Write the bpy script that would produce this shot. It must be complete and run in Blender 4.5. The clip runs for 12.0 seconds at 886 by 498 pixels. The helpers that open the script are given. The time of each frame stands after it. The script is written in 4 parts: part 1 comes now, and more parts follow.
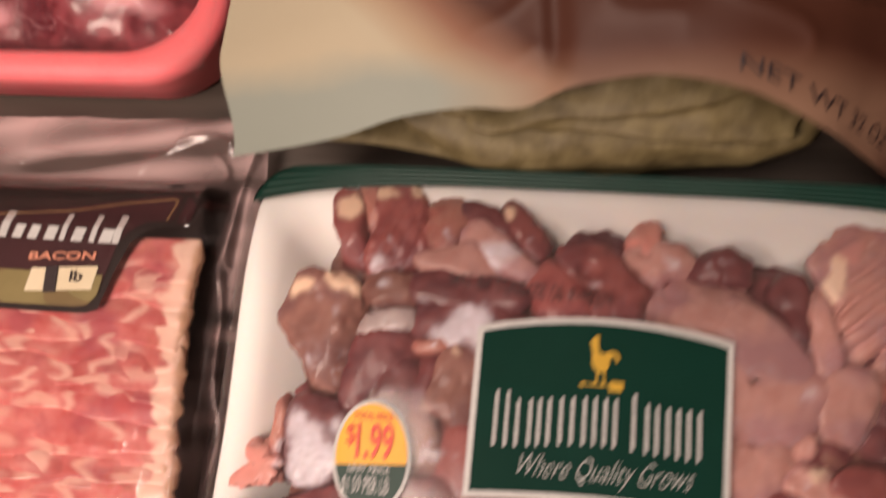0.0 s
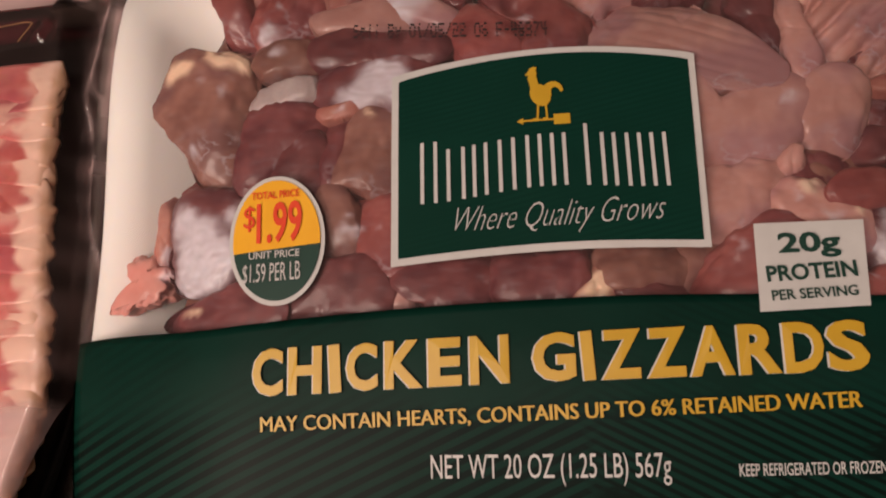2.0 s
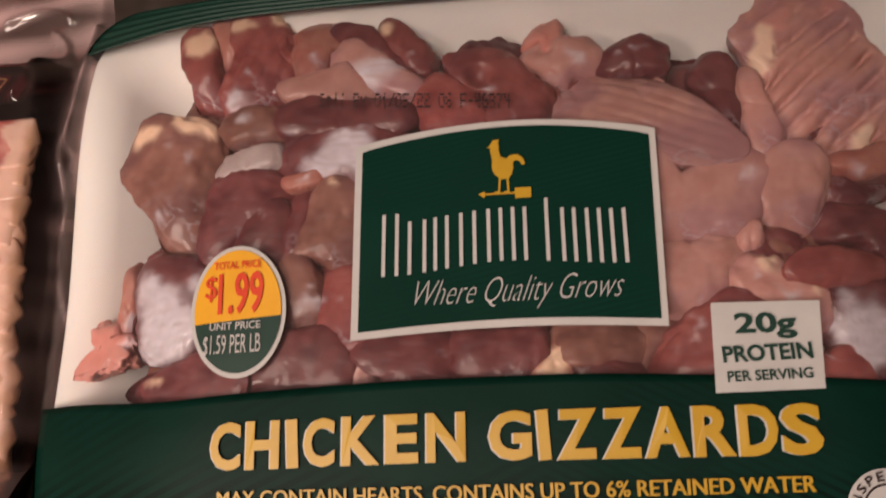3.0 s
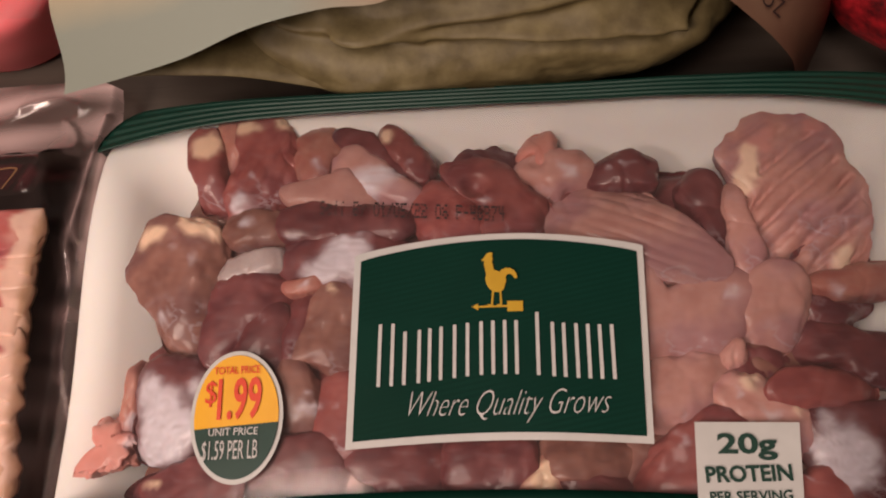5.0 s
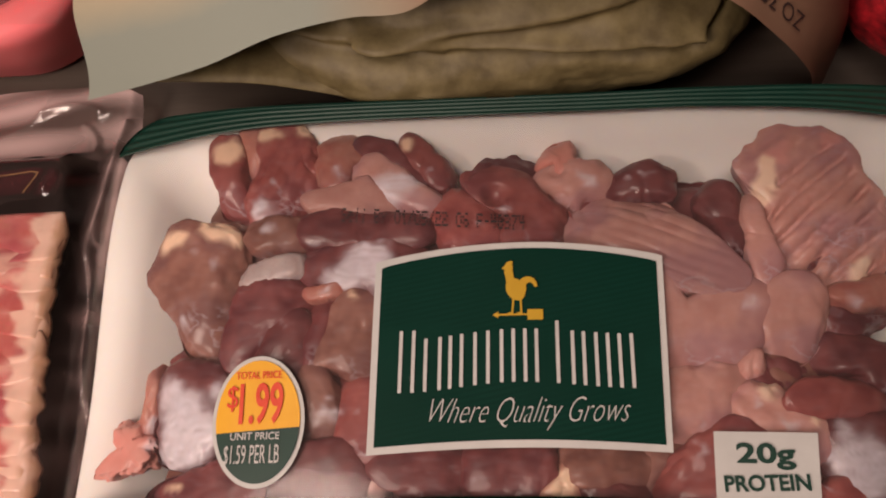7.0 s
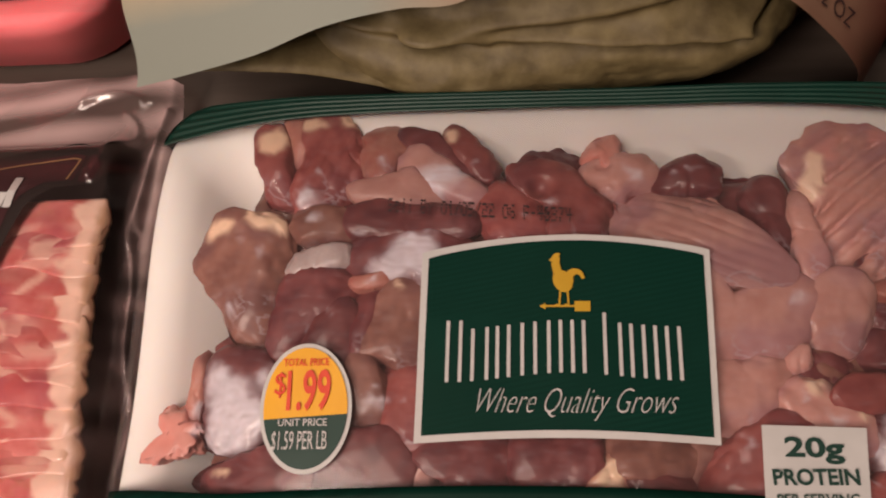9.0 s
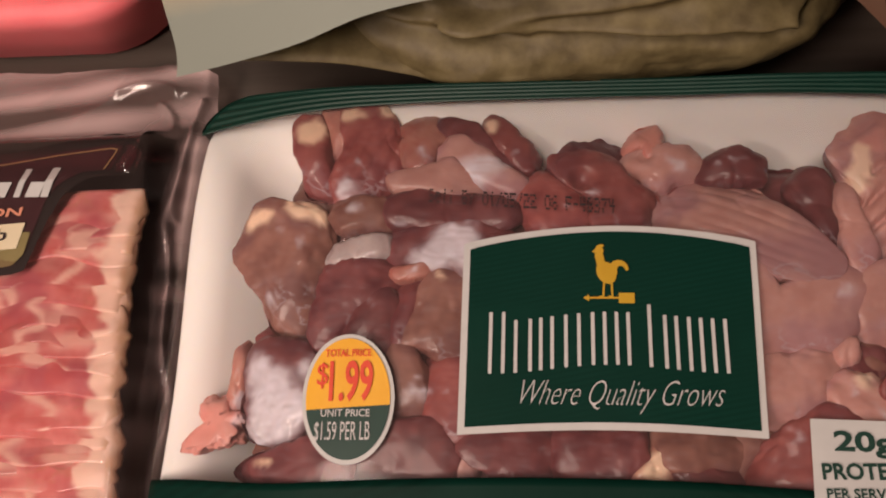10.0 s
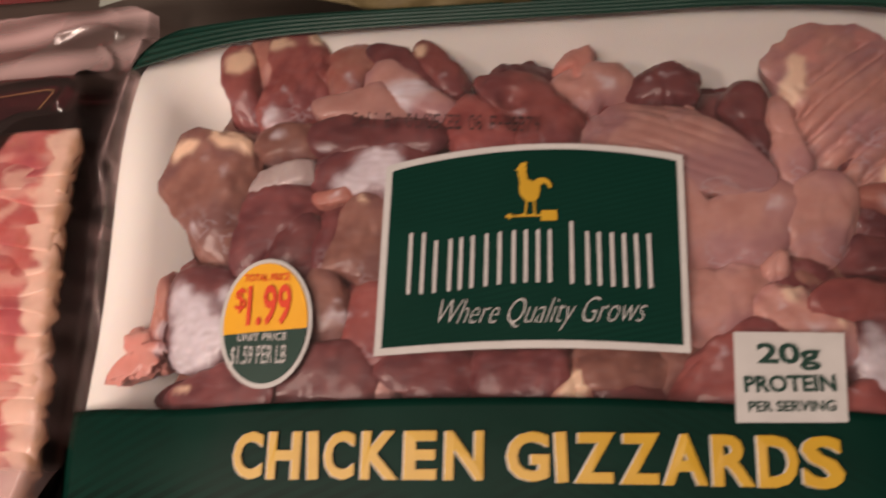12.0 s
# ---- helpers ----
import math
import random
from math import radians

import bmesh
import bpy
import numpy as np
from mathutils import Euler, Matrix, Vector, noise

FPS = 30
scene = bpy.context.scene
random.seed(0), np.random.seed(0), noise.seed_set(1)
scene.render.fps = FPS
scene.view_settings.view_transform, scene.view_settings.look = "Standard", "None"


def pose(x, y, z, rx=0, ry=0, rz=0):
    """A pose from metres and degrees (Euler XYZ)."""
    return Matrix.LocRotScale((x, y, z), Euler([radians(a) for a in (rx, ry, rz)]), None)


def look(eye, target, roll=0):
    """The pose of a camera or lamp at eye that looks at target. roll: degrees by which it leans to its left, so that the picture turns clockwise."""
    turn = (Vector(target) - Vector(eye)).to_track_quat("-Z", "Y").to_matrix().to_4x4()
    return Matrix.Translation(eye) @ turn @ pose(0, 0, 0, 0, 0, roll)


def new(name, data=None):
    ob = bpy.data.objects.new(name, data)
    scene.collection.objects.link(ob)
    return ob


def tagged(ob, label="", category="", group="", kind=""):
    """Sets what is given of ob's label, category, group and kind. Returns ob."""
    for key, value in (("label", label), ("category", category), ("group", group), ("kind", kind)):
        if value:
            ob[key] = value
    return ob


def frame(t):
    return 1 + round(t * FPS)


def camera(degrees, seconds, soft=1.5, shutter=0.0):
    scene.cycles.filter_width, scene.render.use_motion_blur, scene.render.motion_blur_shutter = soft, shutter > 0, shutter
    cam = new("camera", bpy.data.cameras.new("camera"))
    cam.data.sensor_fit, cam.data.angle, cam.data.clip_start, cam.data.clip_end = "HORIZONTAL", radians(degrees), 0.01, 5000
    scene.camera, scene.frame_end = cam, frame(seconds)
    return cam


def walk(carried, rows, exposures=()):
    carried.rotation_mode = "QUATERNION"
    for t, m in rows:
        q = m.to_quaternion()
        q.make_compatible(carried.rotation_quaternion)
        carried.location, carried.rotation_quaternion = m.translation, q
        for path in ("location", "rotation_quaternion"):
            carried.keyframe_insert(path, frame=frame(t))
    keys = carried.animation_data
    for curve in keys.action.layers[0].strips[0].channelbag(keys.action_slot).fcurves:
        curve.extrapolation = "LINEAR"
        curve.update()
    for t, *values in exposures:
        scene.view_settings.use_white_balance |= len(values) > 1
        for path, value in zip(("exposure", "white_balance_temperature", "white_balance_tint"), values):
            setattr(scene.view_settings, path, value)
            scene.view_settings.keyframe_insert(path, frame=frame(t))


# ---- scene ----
FILM = 0.046  # height of the stretched film over the table top
cam = camera(57.9, 12.0, soft=2.0, shutter=0.45)
ROWS = [
    (0, -0.0060, 0.0051, 0.2910, 16.48, 8.85, 6.14),
    (0.1, -0.0168, -0.0204, 0.2802, 18.91, 7.53, 5.06),
    (0.3, -0.0135, -0.0332, 0.2669, 19.04, 7.57, 3.15),
    (0.5, 0.0039, -0.0439, 0.2542, 19.36, 8.06, 0.83),
    (0.7, 0.0103, -0.0471, 0.2457, 18.46, 8.09, -0.67),
    (1, 0.0047, -0.0545, 0.2326, 17.41, 8.23, -1.54),
    (1.5, 0.0005, -0.0587, 0.2237, 16.65, 7.56, -1.23),
    (2, -0.0029, -0.0540, 0.2285, 17.09, 7.23, -0.77),
    (2.5, 0.0025, -0.0493, 0.2264, 17.30, 7.10, -0.64),
    (3, 0.0074, -0.0404, 0.2322, 18.12, 7.09, -0.35),
    (3.5, 0.0110, -0.0363, 0.2379, 18.99, 7.07, -0.18),
    (5.5, 0.0074, -0.0203, 0.2458, 20.48, 6.43, 0.75),
    (6, 0.0025, -0.0196, 0.2441, 20.45, 6.49, 0.89),
    (6.5, 0.0045, -0.0210, 0.2463, 20.75, 6.42, 0.96),
    (8.5, 0.0004, -0.0265, 0.2496, 20.75, 6.37, 1.76),
    (9, -0.0065, -0.0259, 0.2497, 20.80, 6.47, 2.07),
    (9.5, -0.0130, -0.0252, 0.2483, 20.58, 6.79, 2.45),
    (10, -0.0146, -0.0262, 0.2495, 20.31, 7.21, 2.58),
    (10.5, -0.0139, -0.0231, 0.2535, 19.99, 7.67, 2.47),
    (11, -0.0144, -0.0385, 0.2458, 19.71, 8.09, 2.04),
    (11.2, -0.0065, -0.0491, 0.2472, 19.45, 8.12, 1.86),
    (11.5, 0.0004, -0.0585, 0.2445, 19.47, 8.42, 1.86),
    (11.7, -0.0029, -0.0504, 0.2337, 19.33, 8.41, 1.81),
    (12, 0.0097, -0.0405, 0.2348, 19.63, 8.73, 2.22),
]
EXPOSURES = [(0.0, 0.32), (0.3, 0.2), (0.6, 0.0), (1.2, -0.12), (2.5, -0.12), (3.5, 0.0), (12.0, 0.0)]
walk(cam, [(t, pose(x, y, z, rx, ry, rz)) for t, x, y, z, rx, ry, rz in ROWS], EXPOSURES)

# ---- light ----
world = bpy.data.worlds.new("room_air")
scene.world = world
world.use_nodes = True
world.node_tree.nodes["Background"].inputs[0].default_value = (1.0, 0.8, 0.68, 1)
world.node_tree.nodes["Background"].inputs[1].default_value = 0.02


def area_lamp(name, eye, target, size, watts, colour):
    data = bpy.data.lights.new(name, "AREA")
    data.shape, data.size, data.energy, data.color = "DISK", size, watts, colour
    ob = new(name, data)
    ob.matrix_world = look(eye, target)
    return ob


area_lamp("side_lamp", (-0.46, -0.40, 0.66), (-0.05, 0.03, 0.0), 0.30, 5.6, (1.0, 0.77, 0.65))
area_lamp("ceiling_lamp", (-0.35, -0.25, 1.60), (0.0, 0.03, 0.0), 0.80, 17.5, (1.0, 0.79, 0.68))


# ---- materials ----
def material(name):
    m = bpy.data.materials.new(name)
    m.use_nodes = True
    nt = m.node_tree
    return m, nt, nt.nodes["Principled BSDF"], nt.nodes["Material Output"]


def node(nt, kind, **values):
    n = nt.nodes.new(kind)
    for key, value in values.items():
        n.inputs[key.replace("_", " ")].default_value = value
    return n


def noise_of(nt, scale, detail=4.0, rough=0.55, coords="Object", stretch=(1, 1, 1)):
    tc, mp, nz = nt.nodes.new("ShaderNodeTexCoord"), nt.nodes.new("ShaderNodeMapping"), nt.nodes.new("ShaderNodeTexNoise")
    mp.inputs["Scale"].default_value = stretch
    nt.links.new(tc.outputs[coords], mp.inputs[0])
    nt.links.new(mp.outputs[0], nz.inputs["Vector"])
    nz.inputs["Scale"].default_value, nz.inputs["Detail"].default_value, nz.inputs["Roughness"].default_value = scale, detail, rough
    return nz.outputs["Fac"]


def ramp(nt, fac, stops):
    r = nt.nodes.new("ShaderNodeValToRGB")
    while len(r.color_ramp.elements) < len(stops):
        r.color_ramp.elements.new(0.5)
    for e, (at, colour) in zip(r.color_ramp.elements, stops):
        e.position, e.color = at, (*colour, 1) if len(colour) == 3 else colour
    nt.links.new(fac, r.inputs[0])
    return r.outputs[0]


def mix(nt, fac, a, b, blend="MIX"):
    m = nt.nodes.new("ShaderNodeMix")
    m.data_type, m.blend_type = "RGBA", blend
    for slot, value in ((0, fac), (6, a), (7, b)):
        if isinstance(value, (int, float)):
            m.inputs[slot].default_value = value
        elif isinstance(value, tuple):
            m.inputs[slot].default_value = (*value, 1)
        else:
            nt.links.new(value, m.inputs[slot])
    return m.outputs[2]


def bump(nt, height, bsdf, strength=0.3, distance=0.001):
    b = node(nt, "ShaderNodeBump", Strength=strength, Distance=distance)
    nt.links.new(height, b.inputs["Height"])
    nt.links.new(b.outputs[0], bsdf.inputs["Normal"])


def attribute(nt, name):
    a = nt.nodes.new("ShaderNodeAttribute")
    a.attribute_name = name
    return a.outputs["Fac"]


def surface(name, dark, light, scale=60.0, rough=0.5, bumps=0.15, fine=900.0, coat=0.0, metal=0.0, stretch=(1, 1, 1), deep=0.0005):
    m, nt, bsdf, _ = material(name)
    col = ramp(nt, noise_of(nt, scale, 5, stretch=stretch), [(0.3, dark), (0.7, light)])
    nt.links.new(col, bsdf.inputs["Base Color"])
    bsdf.inputs["Roughness"].default_value, bsdf.inputs["Metallic"].default_value = rough, metal
    bsdf.inputs["Coat Weight"].default_value, bsdf.inputs["Coat Roughness"].default_value = coat, 0.15
    bump(nt, noise_of(nt, fine, 3, stretch=stretch), bsdf, bumps, deep)
    return m


def meat(name, dark, light, skin=(0.585, 0.55, 0.61), fat=(0.72, 0.52, 0.38), rough=0.34):
    """Wet muscle: two tones and fibres; pale sinew and fat where the mesh's own tissue values say so."""
    m, nt, bsdf, _ = material(name)
    col = ramp(nt, noise_of(nt, 95.0, 6, 0.6), [(0.36, dark), (0.64, light)])
    purple = ramp(nt, noise_of(nt, 60.0, 3, 0.5), [(0.46, (0, 0, 0)), (0.62, (1, 1, 1))])
    col = mix(nt, mix(nt, 0.7, (0, 0, 0), purple), col, tuple(c * k for c, k in zip(dark, (0.72, 0.7, 0.95))))
    vein = ramp(nt, noise_of(nt, 240.0, 3, 0.5, stretch=(1, 3.5, 1)), [(0.52, (0, 0, 0)), (0.75, (1, 1, 1))])
    wisp = ramp(nt, noise_of(nt, 70.0, 4, 0.6, stretch=(1, 1.6, 1)), [(0.47, (0, 0, 0)), (0.505, (1, 1, 1)), (0.54, (0, 0, 0))])
    patchy = ramp(nt, noise_of(nt, 35.0, 2), [(0.5, (0, 0, 0)), (0.7, (0.45, 0.45, 0.45))])
    col = mix(nt, mix(nt, 1.0, wisp, patchy, "MULTIPLY"), col, skin)
    half = nt.nodes.new("ShaderNodeMath")
    half.operation = "MULTIPLY"
    half.inputs[1].default_value = 0.08
    nt.links.new(vein, half.inputs[0])
    col = mix(nt, half.outputs[0], col, skin)
    info = nt.nodes.new("ShaderNodeObjectInfo")
    hue = nt.nodes.new("ShaderNodeHueSaturation")
    rng = nt.nodes.new("ShaderNodeMapRange")
    rng.inputs[3].default_value, rng.inputs[4].default_value = 0.72, 0.96
    nt.links.new(info.outputs["Random"], rng.inputs[0])
    nt.links.new(rng.outputs[0], hue.inputs["Value"])
    hue.inputs["Saturation"].default_value = 1.03
    nt.links.new(col, hue.inputs["Color"])
    skinned = mix(nt, attribute(nt, "rosy"), hue.outputs[0], mix(nt, noise_of(nt, 140.0), (0.70, 0.23, 0.20), (0.75, 0.40, 0.35)))
    col = mix(nt, attribute(nt, "fat"), skinned, mix(nt, noise_of(nt, 300.0), fat, tuple(min(1, c * 1.25) for c in fat)))
    col = mix(nt, attribute(nt, "sinew"), col, mix(nt, noise_of(nt, 160.0), skin, tuple(min(1, c * 1.3) for c in skin)))
    nt.links.new(col, bsdf.inputs["Base Color"])
    bsdf.inputs["Roughness"].default_value = rough
    bsdf.inputs["Subsurface Weight"].default_value = 0.12
    bsdf.inputs["Subsurface Radius"].default_value = (0.004, 0.0015, 0.001)
    bsdf.inputs["Coat Weight"].default_value, bsdf.inputs["Coat Roughness"].default_value = 0.24, 0.12
    bsdf.inputs["Specular IOR Level"].default_value = 0.32
    bump(nt, noise_of(nt, 260.0, 4, 0.5, stretch=(1, 1.6, 1)), bsdf, 0.18, 0.0008)
    return m


def clear_film(name, gloss=0.045, rough=0.07, tint=(0.99, 0.985, 0.98), creases=0.25, scale=35.0, deep=0.002, haze=0.0, milky=False):
    """Thin clear plastic: lets light straight through, with a gloss that grows at grazing angles."""
    m, nt, bsdf, out = material(name)
    nt.nodes.remove(bsdf)
    clear, shine = node(nt, "ShaderNodeBsdfTransparent", Color=(*tint, 1)), node(nt, "ShaderNodeBsdfGlossy", Roughness=rough)
    weight = node(nt, "ShaderNodeLayerWeight", Blend=0.22)
    gain = nt.nodes.new("ShaderNodeMath")
    gain.operation, gain.inputs[1].default_value = "ADD", gloss
    nt.links.new(weight.outputs["Fresnel"], gain.inputs[0])
    mixed = nt.nodes.new("ShaderNodeMixShader")
    nt.links.new(gain.outputs[0], mixed.inputs[0])
    nt.links.new(clear.outputs[0], mixed.inputs[1])
    nt.links.new(shine.outputs[0], mixed.inputs[2])
    b = node(nt, "ShaderNodeBump", Strength=creases, Distance=deep)
    nt.links.new(noise_of(nt, scale, 3, 0.5), b.inputs["Height"])
    nt.links.new(b.outputs[0], shine.inputs["Normal"])
    last = mixed.outputs[0]
    # dull pink stands for the reflected veil on the film, and for milkiness
    if haze:
        dull = node(nt, "ShaderNodeBsdfDiffuse", Color=(0.68, 0.49, 0.48, 1))
        more = nt.nodes.new("ShaderNodeMixShader")
        more.inputs[0].default_value = haze
        if milky:
            nt.links.new(attribute(nt, "milk"), more.inputs[0])
        nt.links.new(last, more.inputs[1])
        nt.links.new(dull.outputs[0], more.inputs[2])
        last = more.outputs[0]
    nt.links.new(last, out.inputs["Surface"])
    return m


def printed_field(name, base, line, scale, angle, lower=None, gloss=0.07):
    """Printed plastic with darker engraved-looking furrow lines."""
    m, nt, bsdf, _ = material(name)
    tc, mp, wv = nt.nodes.new("ShaderNodeTexCoord"), nt.nodes.new("ShaderNodeMapping"), nt.nodes.new("ShaderNodeTexWave")
    mp.inputs["Rotation"].default_value = (0, 0, radians(angle))
    nt.links.new(tc.outputs["Object"], mp.inputs[0])
    nt.links.new(mp.outputs[0], wv.inputs["Vector"])
    wv.wave_profile = "SIN"
    wv.bands_direction = "Y"
    wv.inputs["Scale"].default_value, wv.inputs["Distortion"].default_value = scale, 1.2
    wv.inputs["Detail"].default_value, wv.inputs["Detail Scale"].default_value = 1.0, 0.05
    furrow = ramp(nt, wv.outputs["Fac"], [(0.42, (0, 0, 0)), (0.62, (1, 1, 1))])
    if lower is not None:
        mp2, wv2 = nt.nodes.new("ShaderNodeMapping"), nt.nodes.new("ShaderNodeTexWave")
        mp2.inputs["Rotation"].default_value = (0, 0, radians(27))
        nt.links.new(tc.outputs["Object"], mp2.inputs[0])
        nt.links.new(mp2.outputs[0], wv2.inputs["Vector"])
        wv2.wave_profile, wv2.bands_direction = "SIN", "Y"
        wv2.inputs["Scale"].default_value, wv2.inputs["Distortion"].default_value = 150.0, 1.0
        wv2.inputs["Detail"].default_value, wv2.inputs["Detail Scale"].default_value = 1.0, 0.05
        east = ramp(nt, wv2.outputs["Fac"], [(0.5, (0, 0, 0)), (0.7, (1, 1, 1))])
        spx, side = nt.nodes.new("ShaderNodeSeparateXYZ"), nt.nodes.new("ShaderNodeMapRange")
        nt.links.new(tc.outputs["Object"], spx.inputs[0])
        side.inputs[1].default_value, side.inputs[2].default_value = 0.004, 0.010
        nt.links.new(spx.outputs["X"], side.inputs[0])
        furrow = mix(nt, side.outputs[0], furrow, east)
        grove = ramp(nt, noise_of(nt, 40.0, 5, 0.6, stretch=(0.55, 2.2, 1)), [(0.56, (0, 0, 0)), (0.60, (0.9, 0.9, 0.9))])
        furrow = mix(nt, 1.0, furrow, mix(nt, side.outputs[0], (0, 0, 0), grove), "LIGHTEN")
    patches = ramp(nt, noise_of(nt, 22.0, 2, 0.5, stretch=(0.7, 1.5, 1)), [(0.44, (0, 0, 0)), (0.5, (1, 1, 1))])
    fac = mix(nt, 1.0, furrow, patches, "MULTIPLY")
    if lower is not None:
        sp, rng = nt.nodes.new("ShaderNodeSeparateXYZ"), nt.nodes.new("ShaderNodeMapRange")
        nt.links.new(tc.outputs["Object"], sp.inputs[0])
        rng.inputs[1].default_value, rng.inputs[2].default_value = lower + 0.004, lower - 0.004
        nt.links.new(sp.outputs["Y"], rng.inputs[0])
        fac = mix(nt, rng.outputs[0], mix(nt, 0.25, (0, 0, 0), fac), furrow)
    blot = ramp(nt, noise_of(nt, 55.0, 4), [(0.3, tuple(c * 0.86 for c in base)), (0.7, tuple(c * 1.1 for c in base))])
    nt.links.new(mix(nt, fac, blot, line), bsdf.inputs["Base Color"])
    bsdf.inputs["Roughness"].default_value = 0.5
    bsdf.inputs["Specular IOR Level"].default_value = gloss
    bump(nt, noise_of(nt, 60.0, 3), bsdf, 0.12, 0.002)
    return m


MAROON = meat("maroon_meat", (0.105, 0.022, 0.028), (0.26, 0.080, 0.080), rough=0.48)
BROWN = meat("brown_pink_meat", (0.19, 0.076, 0.062), (0.39, 0.19, 0.15), rough=0.5)
PALE = meat("pale_meat", (0.49, 0.245, 0.215), (0.62, 0.355, 0.315), fat=(0.72, 0.54, 0.42), rough=0.52)
PINK = meat("rosy_meat", (0.23, 0.052, 0.052), (0.43, 0.14, 0.125), rough=0.48)
FATTY = meat("fatty_meat", (0.47, 0.16, 0.135), (0.62, 0.33, 0.255), rough=0.45)
SINEW = meat("white_sinew", (0.50, 0.40, 0.40), (0.66, 0.58, 0.57), rough=0.4)
FOAM = surface("white_foam", (0.84, 0.83, 0.81), (0.89, 0.88, 0.86), 30, 0.55, 0.12, 1500)
foam = FOAM.node_tree.nodes["Principled BSDF"]
foam.inputs["Subsurface Weight"].default_value = 0.3
foam.inputs["Subsurface Radius"].default_value = (0.006, 0.005, 0.004)
GREEN_BAND = printed_field("printed_green_band", (0.0015, 0.0215, 0.0145), (0.0003, 0.0058, 0.0040), 108.0, -24.0, -0.036, 0.1)
GREEN_PANEL = printed_field("printed_green_panel", (0.0034, 0.030, 0.0205), (0.0028, 0.0262, 0.0178), 210.0, -12.0)
GREEN_PLAIN = surface("green_ink", (0.0026, 0.030, 0.020), (0.004, 0.038, 0.026), 80, 0.5, 0.1, 200)
WHITE_INK = surface("white_ink", (0.50, 0.49, 0.48), (0.56, 0.55, 0.54), 120, 0.4, 0.06, 600)
YELLOW_INK = surface("yellow_ink", (0.50, 0.295, 0.018), (0.55, 0.335, 0.024), 120, 0.4, 0.06, 600)
ORANGE_INK = surface("orange_ink", (0.78, 0.37, 0.012), (0.83, 0.42, 0.02), 120, 0.4, 0.06, 600)
RED_INK = surface("red_ink", (0.66, 0.05, 0.015), (0.72, 0.065, 0.02), 120, 0.4, 0.06, 600)
BLACK_INK = surface("black_ink", (0.02, 0.012, 0.014), (0.035, 0.02, 0.02), 400, 0.5, 0.06, 600)
OVERWRAP = clear_film("clear_overwrap", 0.02, 0.10, creases=0.10, scale=24.0, haze=0.035)
VACUUM_FILM = clear_film("clear_vacuum_film", 0.07, 0.14, (0.95, 0.90, 0.90), 0.3, 45.0, 0.006, 0.11, True)
BLACK_BOARD = surface("black_board", (0.008, 0.007, 0.007), (0.018, 0.015, 0.014), 60, 0.35, 0.1, 300)
MAROON_INK = surface("maroon_ink", (0.035, 0.007, 0.011), (0.05, 0.010, 0.015), 60, 0.4, 0.06, 600)
OLIVE_INK = surface("olive_ink", (0.19, 0.15, 0.06), (0.24, 0.19, 0.08), 60, 0.4, 0.06, 600)
GOLD_INK = surface("gold_ink", (0.36, 0.23, 0.10), (0.44, 0.28, 0.13), 60, 0.4, 0.06, 600)
CREAM_INK = surface("cream_ink", (0.66, 0.56, 0.38), (0.72, 0.62, 0.44), 60, 0.4, 0.06, 600)
SALMON_INK = surface("salmon_ink", (0.62, 0.25, 0.16), (0.68, 0.29, 0.19), 60, 0.4, 0.06, 600)
BACON = meat("bacon_meat", (0.63, 0.155, 0.15), (0.79, 0.315, 0.295), (0.50, 0.29, 0.14), (0.80, 0.60, 0.49), 0.3)
RED_FOAM = surface("red_foam", (0.88, 0.17, 0.20), (0.93, 0.23, 0.25), 30, 0.6, 0.1, 1500)
red = RED_FOAM.node_tree.nodes["Principled BSDF"]
red.inputs["Subsurface Weight"].default_value = 0.4
red.inputs["Subsurface Radius"].default_value = (0.02, 0.006, 0.006)
BEEF = meat("dark_beef", (0.13, 0.012, 0.02), (0.36, 0.08, 0.10), (0.6, 0.3, 0.33), (0.62, 0.36, 0.34), 0.25)
NET = surface("red_mesh", (0.05, 0.002, 0.004), (0.42, 0.012, 0.02), 220, 0.5, 0.8, 260)
TABLE = surface("dark_table", (0.042, 0.033, 0.027), (0.11, 0.089, 0.075), 14, 0.45, 0.2, 160, stretch=(0.25, 3, 1))
TAN = surface("tan_bag", (0.090, 0.066, 0.026), (0.185, 0.146, 0.066), 130, 0.6, 0.5, 90, deep=0.0015)
PLASTER = surface("wall_paint", (0.42, 0.36, 0.30), (0.5, 0.43, 0.36), 3, 0.7, 0.1, 60)


# ---- mesh helpers ----
def thing(name, label, category, group="", at=(0, 0, 0)):
    ob = new(name)
    ob.location = at
    ob.empty_display_size = 0.01
    return tagged(ob, label, category, group)


def mesh_object(name, bm, mat, smooth=True):
    bm.normal_update()
    data = bpy.data.meshes.new(name)
    bm.to_mesh(data)
    bm.free()
    data.materials.append(mat)
    if smooth:
        data.polygons.foreach_set("use_smooth", [True] * len(data.polygons))
    return new(name, data)


def part(name, bm, mat, parent, label="", smooth=True):
    ob = mesh_object(name, bm, mat, smooth)
    ob.parent = parent
    return tagged(ob, label) if label else ob


